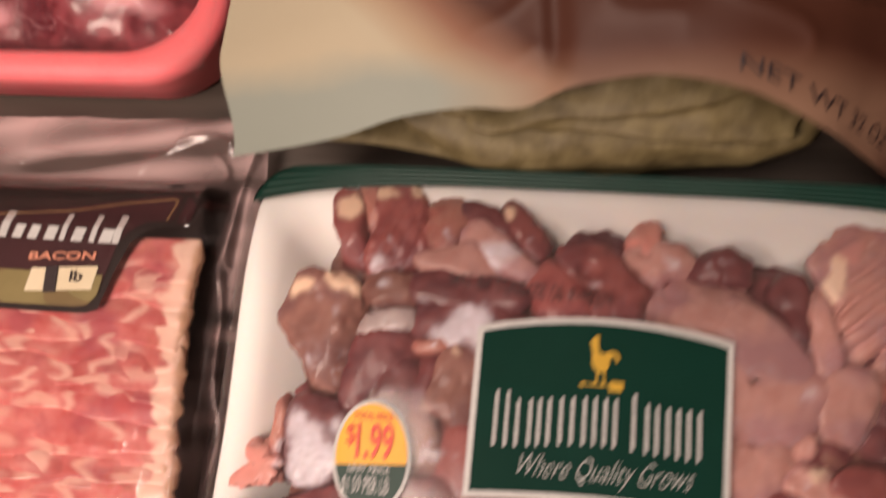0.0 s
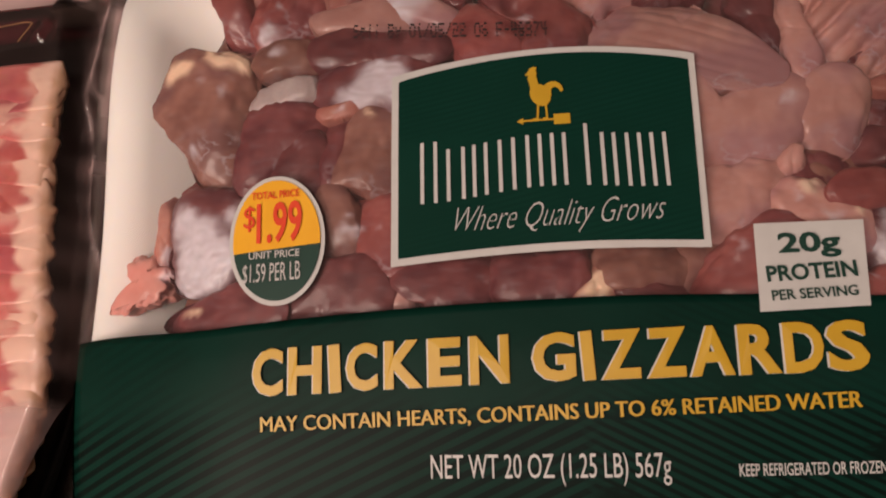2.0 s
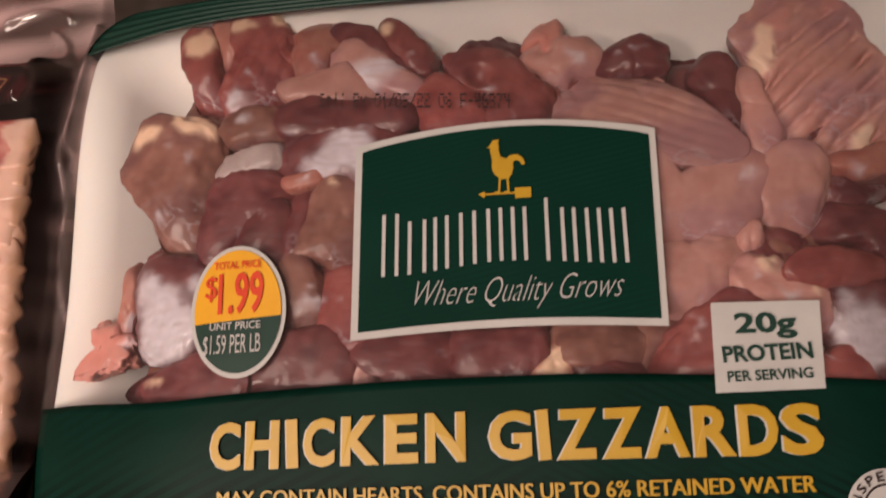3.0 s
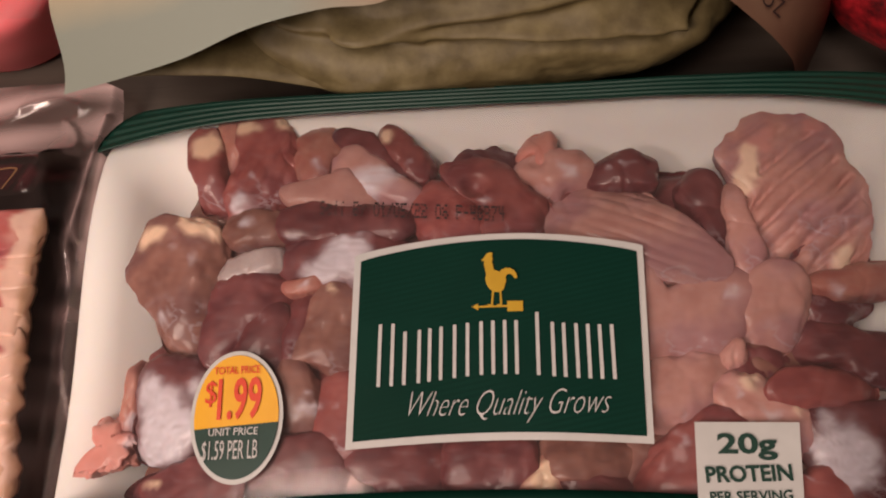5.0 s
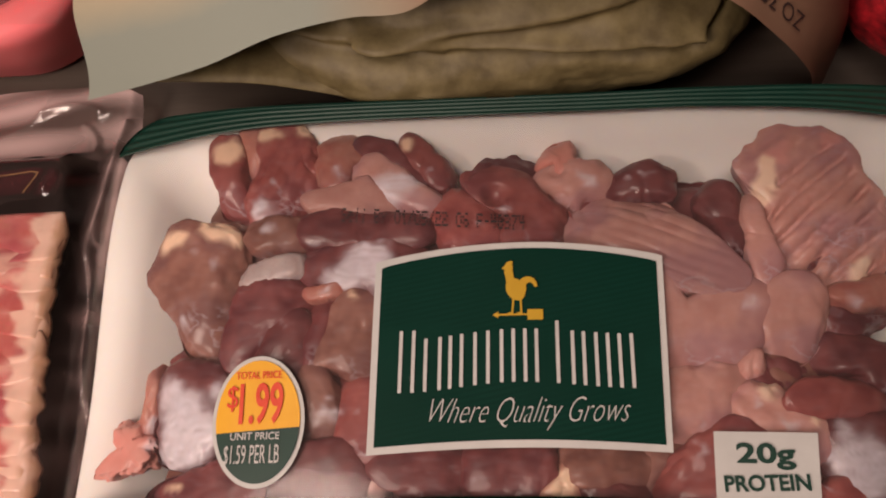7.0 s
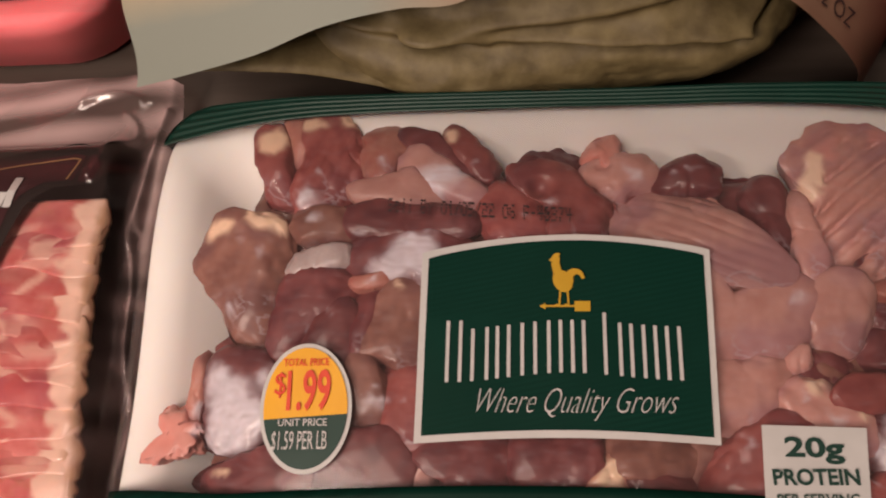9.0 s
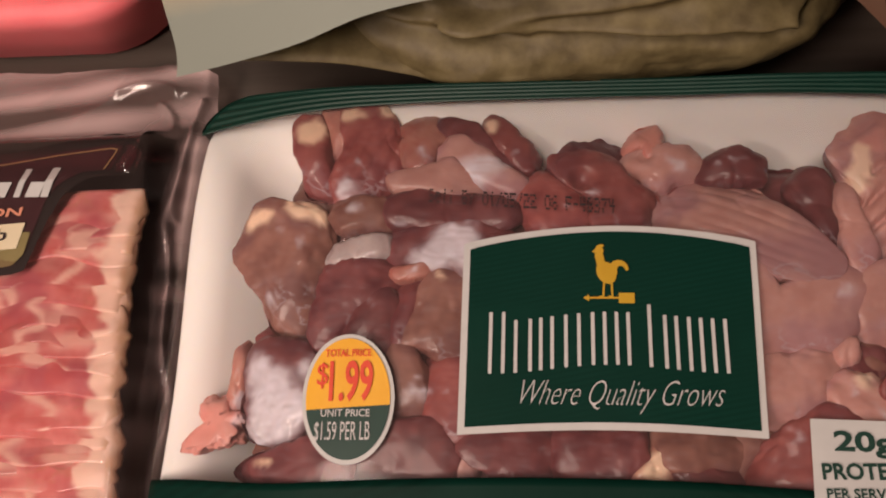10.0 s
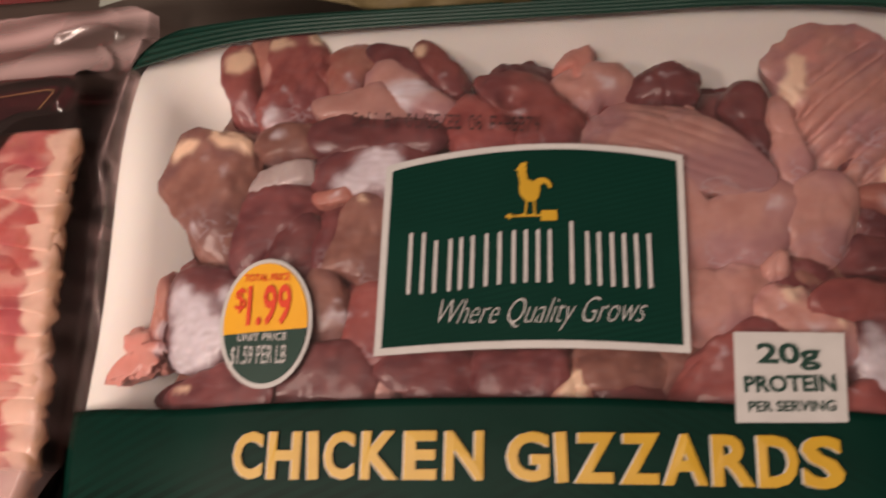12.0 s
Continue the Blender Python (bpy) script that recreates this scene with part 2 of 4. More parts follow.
def sheet(fn, nu, nv, thick=0.0):
    """A grid over u, v in 0..1, given depth downwards where thick is set."""
    bm = bmesh.new()
    top = [[bm.verts.new(fn(i / nu, j / nv)) for j in range(nv + 1)] for i in range(nu + 1)]
    for i in range(nu):
        for j in range(nv):
            bm.faces.new((top[i][j], top[i + 1][j], top[i + 1][j + 1], top[i][j + 1]))
    if thick:
        low = [[bm.verts.new(v.co - Vector((0, 0, thick))) for v in row] for row in top]
        for i in range(nu):
            for j in range(nv):
                bm.faces.new((low[i][j], low[i][j + 1], low[i + 1][j + 1], low[i + 1][j]))
        rim = [(i, 0) for i in range(nu)] + [(nu, j) for j in range(nv)] + [(i, nv) for i in range(nu, 0, -1)] + [(0, j) for j in range(nv, 0, -1)]
        for (a, b), (c, d) in zip(rim, rim[1:] + rim[:1]):
            bm.faces.new((top[c][d], top[a][b], low[a][b], low[c][d]))
    return bm


def smooth_step(a, b, x):
    s = min(1, max(0, (x - a) / (b - a)))
    return s * s * (3 - 2 * s)


def rounded_loop(x0, x1, y0, y1, r, steps=10):
    pts = []
    for cx, cy, a0 in ((x1 - r, y1 - r, 0), (x0 + r, y1 - r, 90), (x0 + r, y0 + r, 180), (x1 - r, y0 + r, 270)):
        for k in range(steps + 1):
            a = radians(a0 + 90 * k / steps)
            pts.append((cx + r * math.cos(a), cy + r * math.sin(a)))
    dense = []
    for (ax, ay), (bx, by) in zip(pts, pts[1:] + pts[:1]):
        n = max(1, int(math.hypot(bx - ax, by - ay) / 0.008))
        dense += [(ax + (bx - ax) * k / n, ay + (by - ay) * k / n) for k in range(n)]
    return dense


def inset_loop(box, r, d):
    x0, x1, y0, y1 = box
    return (x0 + d, x1 - d, y0 + d, y1 - d, max(0.004, r - d * 0.6))


def lofted(rings, close_first=False, close_last=False):
    bm = bmesh.new()
    rows = [[bm.verts.new(p) for p in ring] for ring in rings]
    n = len(rows[0])
    for a, b in zip(rows, rows[1:]):
        for k in range(n):
            bm.faces.new((a[k], a[(k + 1) % n], b[(k + 1) % n], b[k]))
    if close_first:
        bm.faces.new(rows[0][::-1])
    if close_last:
        bm.faces.new(rows[-1])
    bmesh.ops.recalc_face_normals(bm, faces=bm.faces)
    return bm


def ring_at(loop_args, like, zf):
    """Points of an inset outline matched one to one with the outer outline, by direction along it."""
    x0, x1, y0, y1, r = loop_args
    X0, X1, Y0, Y1 = like[1]
    out = []
    for x, y in like[0]:
        px = x0 + (x - X0) / (X1 - X0) * (x1 - x0)
        py = y0 + (y - Y0) / (Y1 - Y0) * (y1 - y0)
        out.append((px, py, zf(x, y)))
    return out


def text_shape(body, weight=0.0):
    """Outline of a line of type in the built-in font, as points in 0..1 and faces."""
    curve = bpy.data.curves.new("type", "FONT")
    curve.body, curve.offset, curve.resolution_u = body, weight, 3
    ob = new("type", curve)
    dg = bpy.context.evaluated_depsgraph_get()
    data = bpy.data.meshes.new_from_object(ob.evaluated_get(dg))
    pts = [v.co.copy() for v in data.vertices]
    faces = [tuple(p.vertices) for p in data.polygons]
    bpy.data.objects.remove(ob)
    bpy.data.curves.remove(curve)
    bpy.data.meshes.remove(data)
    x0, x1 = min(p.x for p in pts), max(p.x for p in pts)
    y0, y1 = min(p.y for p in pts), max(p.y for p in pts)
    return [((p.x - x0) / (x1 - x0), (p.y - y0) / (y1 - y0)) for p in pts], faces


def lettering(body, low_left, low_right, height, mat, parent, on, lift=0.0004, weight=0.0, slant=0.0, name="lettering", lean=0.0):
    """A printed line from low_left to low_right, of that height, laid on the surface on(x, y)."""
    pts, faces = text_shape(body, weight)
    (ax, ay), (bx, by) = low_left, low_right
    bm = bmesh.new()
    vs = []
    for u, v in pts:
        x = ax + (bx - ax) * u + v * height * slant - (by - ay) / max(1e-6, math.hypot(bx - ax, by - ay)) * v * height
        y = ay + (by - ay) * u + v * height * (1 + lean * u)
        vs.append(bm.verts.new((x, y, on(x, y) + lift)))
    for f in faces:
        try:
            bm.faces.new([vs[k] for k in f])
        except ValueError:
            pass
    for f in bm.faces:
        if f.normal.z < 0:
            f.normal_flip()
    return part(name, bm, mat, parent, "", False)


def patch(outline, mat, parent, on, name, lift=0.0003, label="", rows=8):
    """A flat printed shape: the outline as lower and upper curve over u, laid on the surface."""
    low, high = outline
    n = 40

    def at(u, v):
        (ax, ay), (bx, by) = low(u), high(u)
        x, y = ax + (bx - ax) * v, ay + (by - ay) * v
        return (x, y, on(x, y) + lift)

    return part(name, sheet(at, n, rows), mat, parent, label)


def line(a, b):
    return lambda u: (a[0] + (b[0] - a[0]) * u, a[1] + (b[1] - a[1]) * u)


def disc(cx, cy, rx, ry, turn, a0=-90.0, a1=90.0):
    """Lower and upper curve of an ellipse, or of a slice of it between two heights."""
    c, s = math.cos(radians(turn)), math.sin(radians(turn))

    def side(sign):
        def at(u):
            a = radians(a0 + (a1 - a0) * u)
            px, py = sign * rx * math.cos(a), ry * math.sin(a)
            return (cx + px * c - py * s, cy + px * s + py * c)
        return at

    return side(1), side(-1)


# ---- room and table ----
def slab(name, x0, x1, y0, y1, z0, z1, mat, label, category):
    bm = bmesh.new()
    bmesh.ops.create_cube(bm, size=1)
    for v in bm.verts:
        v.co = Vector(((x0 + x1) / 2 + v.co.x * (x1 - x0), (y0 + y1) / 2 + v.co.y * (y1 - y0), (z0 + z1) / 2 + v.co.z * (z1 - z0)))
    ob = mesh_object(name, bm, mat, False)
    return tagged(ob, label, category, kind="structure")


slab("floor", -2.5, 2.5, -2.5, 2.5, -0.85, -0.75, PLASTER, "plain floor far below the table", "floor")
slab("ceiling", -2.5, 2.5, -2.5, 2.5, 1.65, 1.75, PLASTER, "plain painted ceiling above the table", "ceiling")
slab("wall_north", -2.5, 2.5, 2.5, 2.6, -0.75, 1.65, PLASTER, "plain painted wall behind the table", "wall")
slab("wall_south", -2.5, 2.5, -2.6, -2.5, -0.75, 1.65, PLASTER, "plain painted wall facing the table", "wall")
slab("wall_east", 2.5, 2.6, -2.6, 2.6, -0.75, 1.65, PLASTER, "plain painted side wall", "wall")
slab("wall_west", -2.6, -2.5, -2.6, 2.6, -0.75, 1.65, PLASTER, "plain painted side wall", "wall")

table = thing("table", "dark brown wooden table top under the packages", "table", at=(0, 0, 0))
bm = bmesh.new()
bmesh.ops.create_cube(bm, size=1)
for v in bm.verts:
    v.co = Vector((v.co.x * 1.4, 0.2 + v.co.y * 0.9, -0.0155 + v.co.z * 0.03))
bmesh.ops.bevel(bm, geom=bm.edges[:], offset=0.003, segments=2, affect="EDGES")
part("tabletop", bm, TABLE, table, smooth=False)
for sx in (-0.64, 0.64):
    for sy in (-0.19, 0.59):
        bm = bmesh.new()
        bmesh.ops.create_cone(bm, segments=12, radius1=0.02, radius2=0.028, depth=0.72, cap_ends=True, matrix=Matrix.Translation((sx, sy, -0.39)))
        part("leg", bm, TABLE, table)


# ---- the poultry package ----
TRAY = (-0.1235, 0.1235, -0.088, 0.1045)


def sag(x, y):
    side = max(0.0, (abs(x) - 0.072) / 0.0505)
    d = 0.0128 * side ** 1.6 * (1 - 0.55 * smooth_step(0.0, 0.09, y))
    d += 0.0065 * max(0.0, (-0.02 - y) / 0.036) ** 1.4
    d += 0.0075 * max(0.0, (y - 0.055) / 0.05) ** 2
    return d


def film_z(x, y):
    return FILM - sag(x, y) + 0.0005 * noise.noise(Vector((x * 30, y * 30, 3)))


def half_width(y):
    x1, y0, y1, r = TRAY[1], TRAY[2], TRAY[3], 0.016
    d = max(0.0, y - (y1 - r), (y0 + r) - y)
    return x1 - r + math.sqrt(max(0.0, r * r - d * d))


def back_line(x):
    return 0.0978 - 0.0080 * (abs(x) / 0.1195) ** 3.5


def front_line(x):
    return -0.0105 - 0.0060 * ((x - 0.012) / 0.11) ** 2 + 0.0046 * smooth_step(-0.075, -0.122, x) if x < 0.012 else -0.0105 - 0.0026 * ((x - 0.012) / 0.06) ** 1.5


package = thing("meat_package", "white foam tray of raw poultry gizzards in green printed clear film", "meat package")
outer = rounded_loop(*TRAY, 0.016)
like = (outer, TRAY)


def rim_z(x, y):
    return film_z(x, y) - 0.0016


rings = []
for inset, drop, share in ((0.024, 0.0, 0.0), (0.012, 0.0, 0.35), (0.004, 0.0, 0.85), (0.001, 0.0015, 1), (0.002, 0.0002, 1), (0.006, 0.0, 1), (0.0105, 0.0010, 1),
                           (0.014, 0.0035, 1), (0.022, 0.012, 1), (0.030, 0.022, 1), (0.037, 0.029, 1), (0.055, 0.0325, 1)):
    rings.append(ring_at(inset_loop(TRAY, 0.016, inset), like, lambda x, y, d=drop, s=share: max(0.0015, (rim_z(x, y) - d) * s + (0.001 if s == 0 else 0))))
part("tray", lofted(rings, True, True), FOAM, package, "white foam tray with rounded rim")


def across(y_low, y_high, lift=0.0, wave=0.0):
    def at(u, v):
        s = 2 * u - 1
        yl = y_low(s * 0.118)
        yh = y_high(s * 0.118)
        y = yl + (yh - yl) * v
        x = s * half_width(y)
        ridge = wave * math.sin(v * 26 + 1.4 * noise.noise(Vector((x * 9, 0, 0)))) if wave else 0.0
        return (x, y, film_z(x, y) + lift + ridge)
    return at


part("clear_wrap", sheet(across(front_line, back_line), 90, 50), OVERWRAP, package, "clear stretched plastic film")
part("front_band", sheet(across(lambda x: TRAY[2] + 0.0005, front_line, 0.0004), 90, 36, 0.0002), GREEN_BAND, package, "dark green printed film band with field lines")
part("back_band", sheet(across(back_line, lambda x: TRAY[3] - 0.0002, 0.0004, 0.00020), 120, 60, 0.0002), GREEN_PLAIN, package, "dark green gathered film edge")


def skirt(y_from, y_to, mat, name, label):
    """Film that runs down the outside of the tray between two depths of the outline."""
    pts = [(x, y) for x, y in outer if y_from <= y <= y_to]
    runs = [[p for p in pts if p[0] < 0], [p for p in pts if p[0] >= 0]]
    for run in runs:
        if len(run) < 2:
            continue
        run.sort(key=lambda p: math.atan2(p[1] - 0.01, p[0] * (1 if p[0] >= 0 else -1)))
        bm = bmesh.new()
        prev = None
        for x, y in run:
            col = []
            for share, ins in ((1.0, 0.0), (0.75, 0.0015), (0.4, 0.008), (0.05, 0.017)):
                k = 1 - ins / 0.12
                col.append(bm.verts.new((x * k * 1.002, (y - 0.01) * k * 1.002 + 0.01, (film_z(x, y) + 0.0002) * share + 0.0006)))
            if prev:
                for a in range(3):
                    bm.faces.new((prev[a], prev[a + 1], col[a + 1], col[a]))
            prev = col
        part(name, bm, mat, package, label)


skirt(-0.018, 0.092, OVERWRAP, "side_wrap", "clear film over the tray side")
skirt(-0.1, -0.016, GREEN_BAND, "band_side", "green film folded down the side")
skirt(0.089, 0.12, GREEN_PLAIN, "back_side", "green film folded down the back")

# name panel, drawn as plain shapes
panel = patch((lambda u: (-0.0379 + 0.0749 * u, -0.0013 + 0.0012 * u + 0.0016 * math.sin(math.pi * u)),
               lambda u: (-0.0379 + 0.0760 * u, 0.0497 + 0.0006 * u + 0.0048 * math.sin(math.pi * u) ** 0.8)), WHITE_INK, package, film_z, "name_panel", 0.0006, "white-bordered dark green panel with arched top")
patch((lambda u: (-0.0361 + 0.0715 * u, 0.0006 + 0.0011 * u + 0.0016 * math.sin(math.pi * u)),
       lambda u: (-0.0361 + 0.0725 * u, 0.0480 + 0.0006 * u + 0.0047 * math.sin(math.pi * u) ** 0.8)), GREEN_PANEL, panel, film_z, "panel_ground", 0.0009)


def bar(x, y, w, h, mat, parent, lean=0.0, name="bar", lift=0.0013, on=film_z):
    patch((line((x, y), (x + w, y)), line((x + lean, y + h), (x + w + lean, y + h))), mat, parent, on, name, lift, rows=2)


# brand words as upright bars
HEIGHTS = [0.0162, 0.0138]
stems = [(-0.0305, 0), (-0.0272, 0), (-0.0240, 1), (-0.0203, 1), (-0.0176, 1), (-0.0147, 1), (-0.0112, 1), (-0.0079, 1), (-0.0044, 1), (-0.0014, 1), (0.0016, 1), (0.0045, 1),
         (0.0098, 0), (0.0136, 1), (0.0164, 1), (0.0195, 1), (0.0224, 1), (0.0253, 1), (0.0283, 1)]
for k, (x, tall) in enumerate(stems):
    y = 0.0142 + 0.0028 * smooth_step(-0.031, 0.0, x) - 0.0016 * smooth_step(0.0, 0.029, x)
    bar(x, y, 0.0009, HEIGHTS[tall], WHITE_INK, panel, 0.0)
lettering("Where Quality Grows", (-0.0244, 0.0046), (0.0256, 0.0052), 0.0082, WHITE_INK, panel, film_z, 0.0013, -0.02, 0.38)
# emblem: plain yellow shapes over a vane arrow
patch(disc(-0.0002, 0.0414, 0.0024, 0.0032, 25), YELLOW_INK, panel, film_z, "emblem", 0.0013)
patch(disc(-0.0017, 0.0448, 0.0011, 0.0034, 8), YELLOW_INK, panel, film_z, "emblem", 0.0014)
for k in range(9):
    a = radians(190 - 22 * k)
    size = 0.0013 - 0.0001 * k
    patch(disc(0.0032 + 0.0019 * math.cos(a), 0.0418 + 0.0022 * math.sin(a), size, size, 0), YELLOW_INK, panel, film_z, "emblem", 0.0013 + 0.00004 * k)
patch(disc(-0.0020, 0.0474, 0.0012, 0.0011, 0), YELLOW_INK, panel, film_z, "emblem", 0.0015)
patch(disc(-0.0017, 0.0486, 0.0010, 0.0005, 15), YELLOW_INK, panel, film_z, "emblem", 0.0016)
patch((line((-0.0038, 0.0471), (-0.0028, 0.0468)), line((-0.0038, 0.0472), (-0.0028, 0.0479))), YELLOW_INK, panel, film_z, "emblem", 0.0015, rows=2)
patch(disc(-0.0026, 0.0459, 0.0005, 0.0009, 0), YELLOW_INK, panel, film_z, "emblem", 0.0016)
for foot in (-0.0014, 0.0010):
    bar(foot, 0.0346, 0.0005, 0.0048, YELLOW_INK, panel, 0.0004 if foot < 0 else -0.0002, "emblem")
    bar(foot - 0.0008, 0.0346, 0.0012, 0.0005, YELLOW_INK, panel, 0.0, "emblem", 0.0014)
bar(-0.0052, 0.0343, 0.0085, 0.0005, YELLOW_INK, panel, 0.0, "emblem")
bar(0.0028, 0.0331, 0.0040, 0.0028, YELLOW_INK, panel, 0.0, "emblem")
patch((line((-0.0062, 0.0345), (-0.0047, 0.0336)), line((-0.0062, 0.0346), (-0.0047, 0.0354))), YELLOW_INK, panel, film_z, "emblem", 0.0013, rows=2)

# price sticker
sticker = patch(disc(-0.0667, 0.0073, 0.0123, 0.0169, 5), WHITE_INK, package, film_z, "price_sticker", 0.0006, "oval white, yellow and green price sticker")
patch(disc(-0.0667, 0.0073, 0.0112, 0.0157, 5, -9, 90), ORANGE_INK, sticker, film_z, "sticker_top", 0.0009)
patch(disc(-0.0667, 0.0073, 0.0112, 0.0157, 5, -90, -9), GREEN_PLAIN, sticker, film_z, "sticker_base", 0.0009)
lettering("TOTAL PRICE", (-0.0735, 0.0178), (-0.0612, 0.0182), 0.0020, RED_INK, sticker, film_z, 0.0013, 0.012)
lettering("$", (-0.0752, 0.0094), (-0.0722, 0.0095), 0.0068, RED_INK, sticker, film_z, 0.0013, 0.0)
lettering("1.99", (-0.0716, 0.0060), (-0.0600, 0.0065), 0.0108, RED_INK, sticker, film_z, 0.0013, 0.02)
lettering("UNIT PRICE", (-0.0733, 0.0022), (-0.0604, 0.0026), 0.0019, WHITE_INK, sticker, film_z, 0.0013, 0.01)
lettering("$1.59 PER LB", (-0.0745, -0.0045), (-0.0600, -0.0040), 0.0054, WHITE_INK, sticker, film_z, 0.0013, 0.0)

# protein tag
tag = patch((line((0.0457, -0.0157), (0.0691, -0.0152)), line((0.0467, 0.0050), (0.0706, 0.0047))), WHITE_INK, package, film_z, "nutrition_tag", 0.0008, "white square printed tag")
lettering("20g", (0.0513, -0.0039), (0.0647, -0.0040), 0.0062, GREEN_PLAIN, tag, film_z, 0.0013, 0.03)
lettering("PROTEIN", (0.0480, -0.0091), (0.0674, -0.0086), 0.0038, GREEN_PLAIN, tag, film_z, 0.0013, 0.03)
lettering("PER SERVING", (0.0485, -0.0134), (0.0668, -0.0129), 0.0024, GREEN_PLAIN, tag, film_z, 0.0013, 0.02)

# band lettering, each letter between its own two sides (millimetres)
CAPS = (("C", -70.9, -63.5), ("H", -62.3, -54.2), ("I", -52.2, -49.5), ("C", -48.3, -40.9), ("K", -39.3, -30.4), ("E", -29.1, -21.4), ("N", -19.5, -10.5),
        ("G", -5.2, 4.5), ("I", 6.2, 8.8), ("Z", 10.2, 19.1), ("Z", 20.2, 28.9), ("A", 29.5, 39.0), ("R", 40.0, 48.9), ("D", 49.6, 57.9), ("S", 58.6, 67.2))
for shift, mat, lift in ((-0.00035, WHITE_INK, 0.0008), (0.0, YELLOW_INK, 0.0012)):
    for ch, a, b in CAPS:
        a, b = a / 1000, b / 1000
        foot = -0.0313 + 0.0016 * smooth_step(-0.085, 0.0, (a + b) / 2) + 0.0003 * smooth_step(0.0, 0.067, b)
        lettering(ch, (a + shift, foot), (b + shift, foot + 0.0002), 0.0110, mat, package, film_z, lift, 0.036, 0.03)
for shift in (0.0, 0.00022):
    lettering("MAY CONTAIN HEARTS, CONTAINS UP TO 6% RETAINED WATER", (-0.0690 + shift, -0.0396), (0.0645 + shift, -0.0374), 0.0039, YELLOW_INK, package, film_z, 0.0010 + shift)
lettering("NET WT 20 OZ (1.25 LB) 567g", (-0.0292, -0.0518), (0.0238, -0.0523), 0.0069, WHITE_INK, package, film_z, 0.0010)
lettering("KEEP REFRIGERATED OR FROZEN", (0.0382, -0.0507), (0.0687, -0.0505), 0.0026, WHITE_INK, package, film_z, 0.0010, 0.008)
DOTS = {"S": "01110 10000 01110 00001 01110", "e": "00000 01110 11111 10000 01110", "l": "00100 00100 00100 00100 00100", "B": "11110 10001 11110 10001 11110", "y": "00000 10001 01010 00100 01000",
        "0": "01110 10001 10001 10001 01110", "1": "00100 01100 00100 00100 01110", "/": "00001 00010 00100 01000 10000", "5": "11111 10000 11110 00001 11110", "2": "11110 00001 01110 10000 11111",
        "6": "01110 10000 11110 10001 01110", "F": "11111 10000 11110 10000 10000", "-": "00000 00000 01110 00000 00000", "4": "10010 10010 11111 00010 00010", "3": "11110 00001 01110 00001 11110", "7": "11111 00010 00100 01000 01000"}


def dotted(words, start, end, height):
    """Ink-jet date code: one small square for each dot."""
    bm = bmesh.new()
    wide = 1 / (len(words) * 6)
    for n, ch in enumerate(words):
        for row, bits in enumerate(DOTS.get(ch, "").split()):
            for col, bit in enumerate(bits):
                if bit == "1" and rnd_ink.random() < 0.9:
                    u = (n * 6 + col) * wide
                    x, y = start[0] + (end[0] - start[0]) * u + rnd_ink.uniform(-0.00008, 0.00008), start[1] + (end[1] - start[1]) * u + height * (1 - row / 4) + rnd_ink.uniform(-0.0001, 0.0001)
                    w = 0.00023
                    bm.faces.new([bm.verts.new((x + a, y + b, film_z(x, y) + 0.0009)) for a, b in ((-w, -w * 1.4), (w, -w * 1.4), (w, w * 1.4), (-w, w * 1.4))])
    part("date_code", bm, BLACK_INK, package, "dotted black date code", False)


rnd_ink = random.Random(3)
dotted("Sell By 01/05/22 06 F-46374", (-0.0484, 0.0625), (0.0030, 0.0585), 0.0037)
stamp = patch(disc(0.0790, -0.0405, 0.0083, 0.0083, 0), WHITE_INK, package, film_z, "round_stamp", 0.0008, "round white inspection stamp with black ring")
patch(disc(0.0790, -0.0405, 0.0052, 0.0052, 0), BLACK_INK, stamp, film_z, "ring", 0.0012)
patch(disc(0.0790, -0.0405, 0.0048, 0.0048, 0), WHITE_INK, stamp, film_z, "centre", 0.0015)


def round_letter(ch, angle, away, height, wide):
    """One letter of the stamp's ring, upright along the radius at that angle."""
    pts, faces = text_shape(ch, 0.02)
    c, n = math.cos(radians(angle)), math.sin(radians(angle))
    bm = bmesh.new()
    vs = []
    for u, v in pts:
        across, out = (u - 0.5) * wide, away + v * height
        x, y = 0.0790 + c * out + n * across, -0.0405 + n * out - c * across
        vs.append(bm.verts.new((x, y, film_z(x, y) + 0.0014)))
    for f in faces:
        try:
            bm.faces.new([vs[k] for k in f])
        except ValueError:
            pass
    part("lettering", bm, BLACK_INK, stamp, "", False)


for k, ch in enumerate("INSPECTED"):
    round_letter(ch, 184 - 21 * k, 0.0057, 0.0020, 0.0005 if ch == "I" else 0.0016)
lettering("U.S.", (0.0752, -0.0421), (0.0828, -0.0419), 0.0034, BLACK_INK, stamp, film_z, 0.0018, 0.02)


# ---- gizzards ----
GIZZARD = {"pink": (PINK, "raw rosy pink gizzard piece under the film"), "maroon": (MAROON, "raw dark maroon gizzard piece under the film"), "brown": (BROWN, "raw brownish pink gizzard piece under the film"),
           "pale": (PALE, "pale wrinkled gizzard half with smooth lobes"), "sinew": (SINEW, "white sinew stub beside the gizzards"), "fatty": (FATTY, "pale orange fatty trimming among the gizzards")}


def ball_of(level):
    bm = bmesh.new()
    bmesh.ops.create_icosphere(bm, subdivisions=level, radius=1)
    bm.verts.index_update()
    points, faces = [v.co.copy() for v in bm.verts], [tuple(v.index for v in f.verts) for f in bm.faces]
    bm.free()
    return points, faces


COARSE, FINE = ball_of(5), ball_of(6)
count = 0


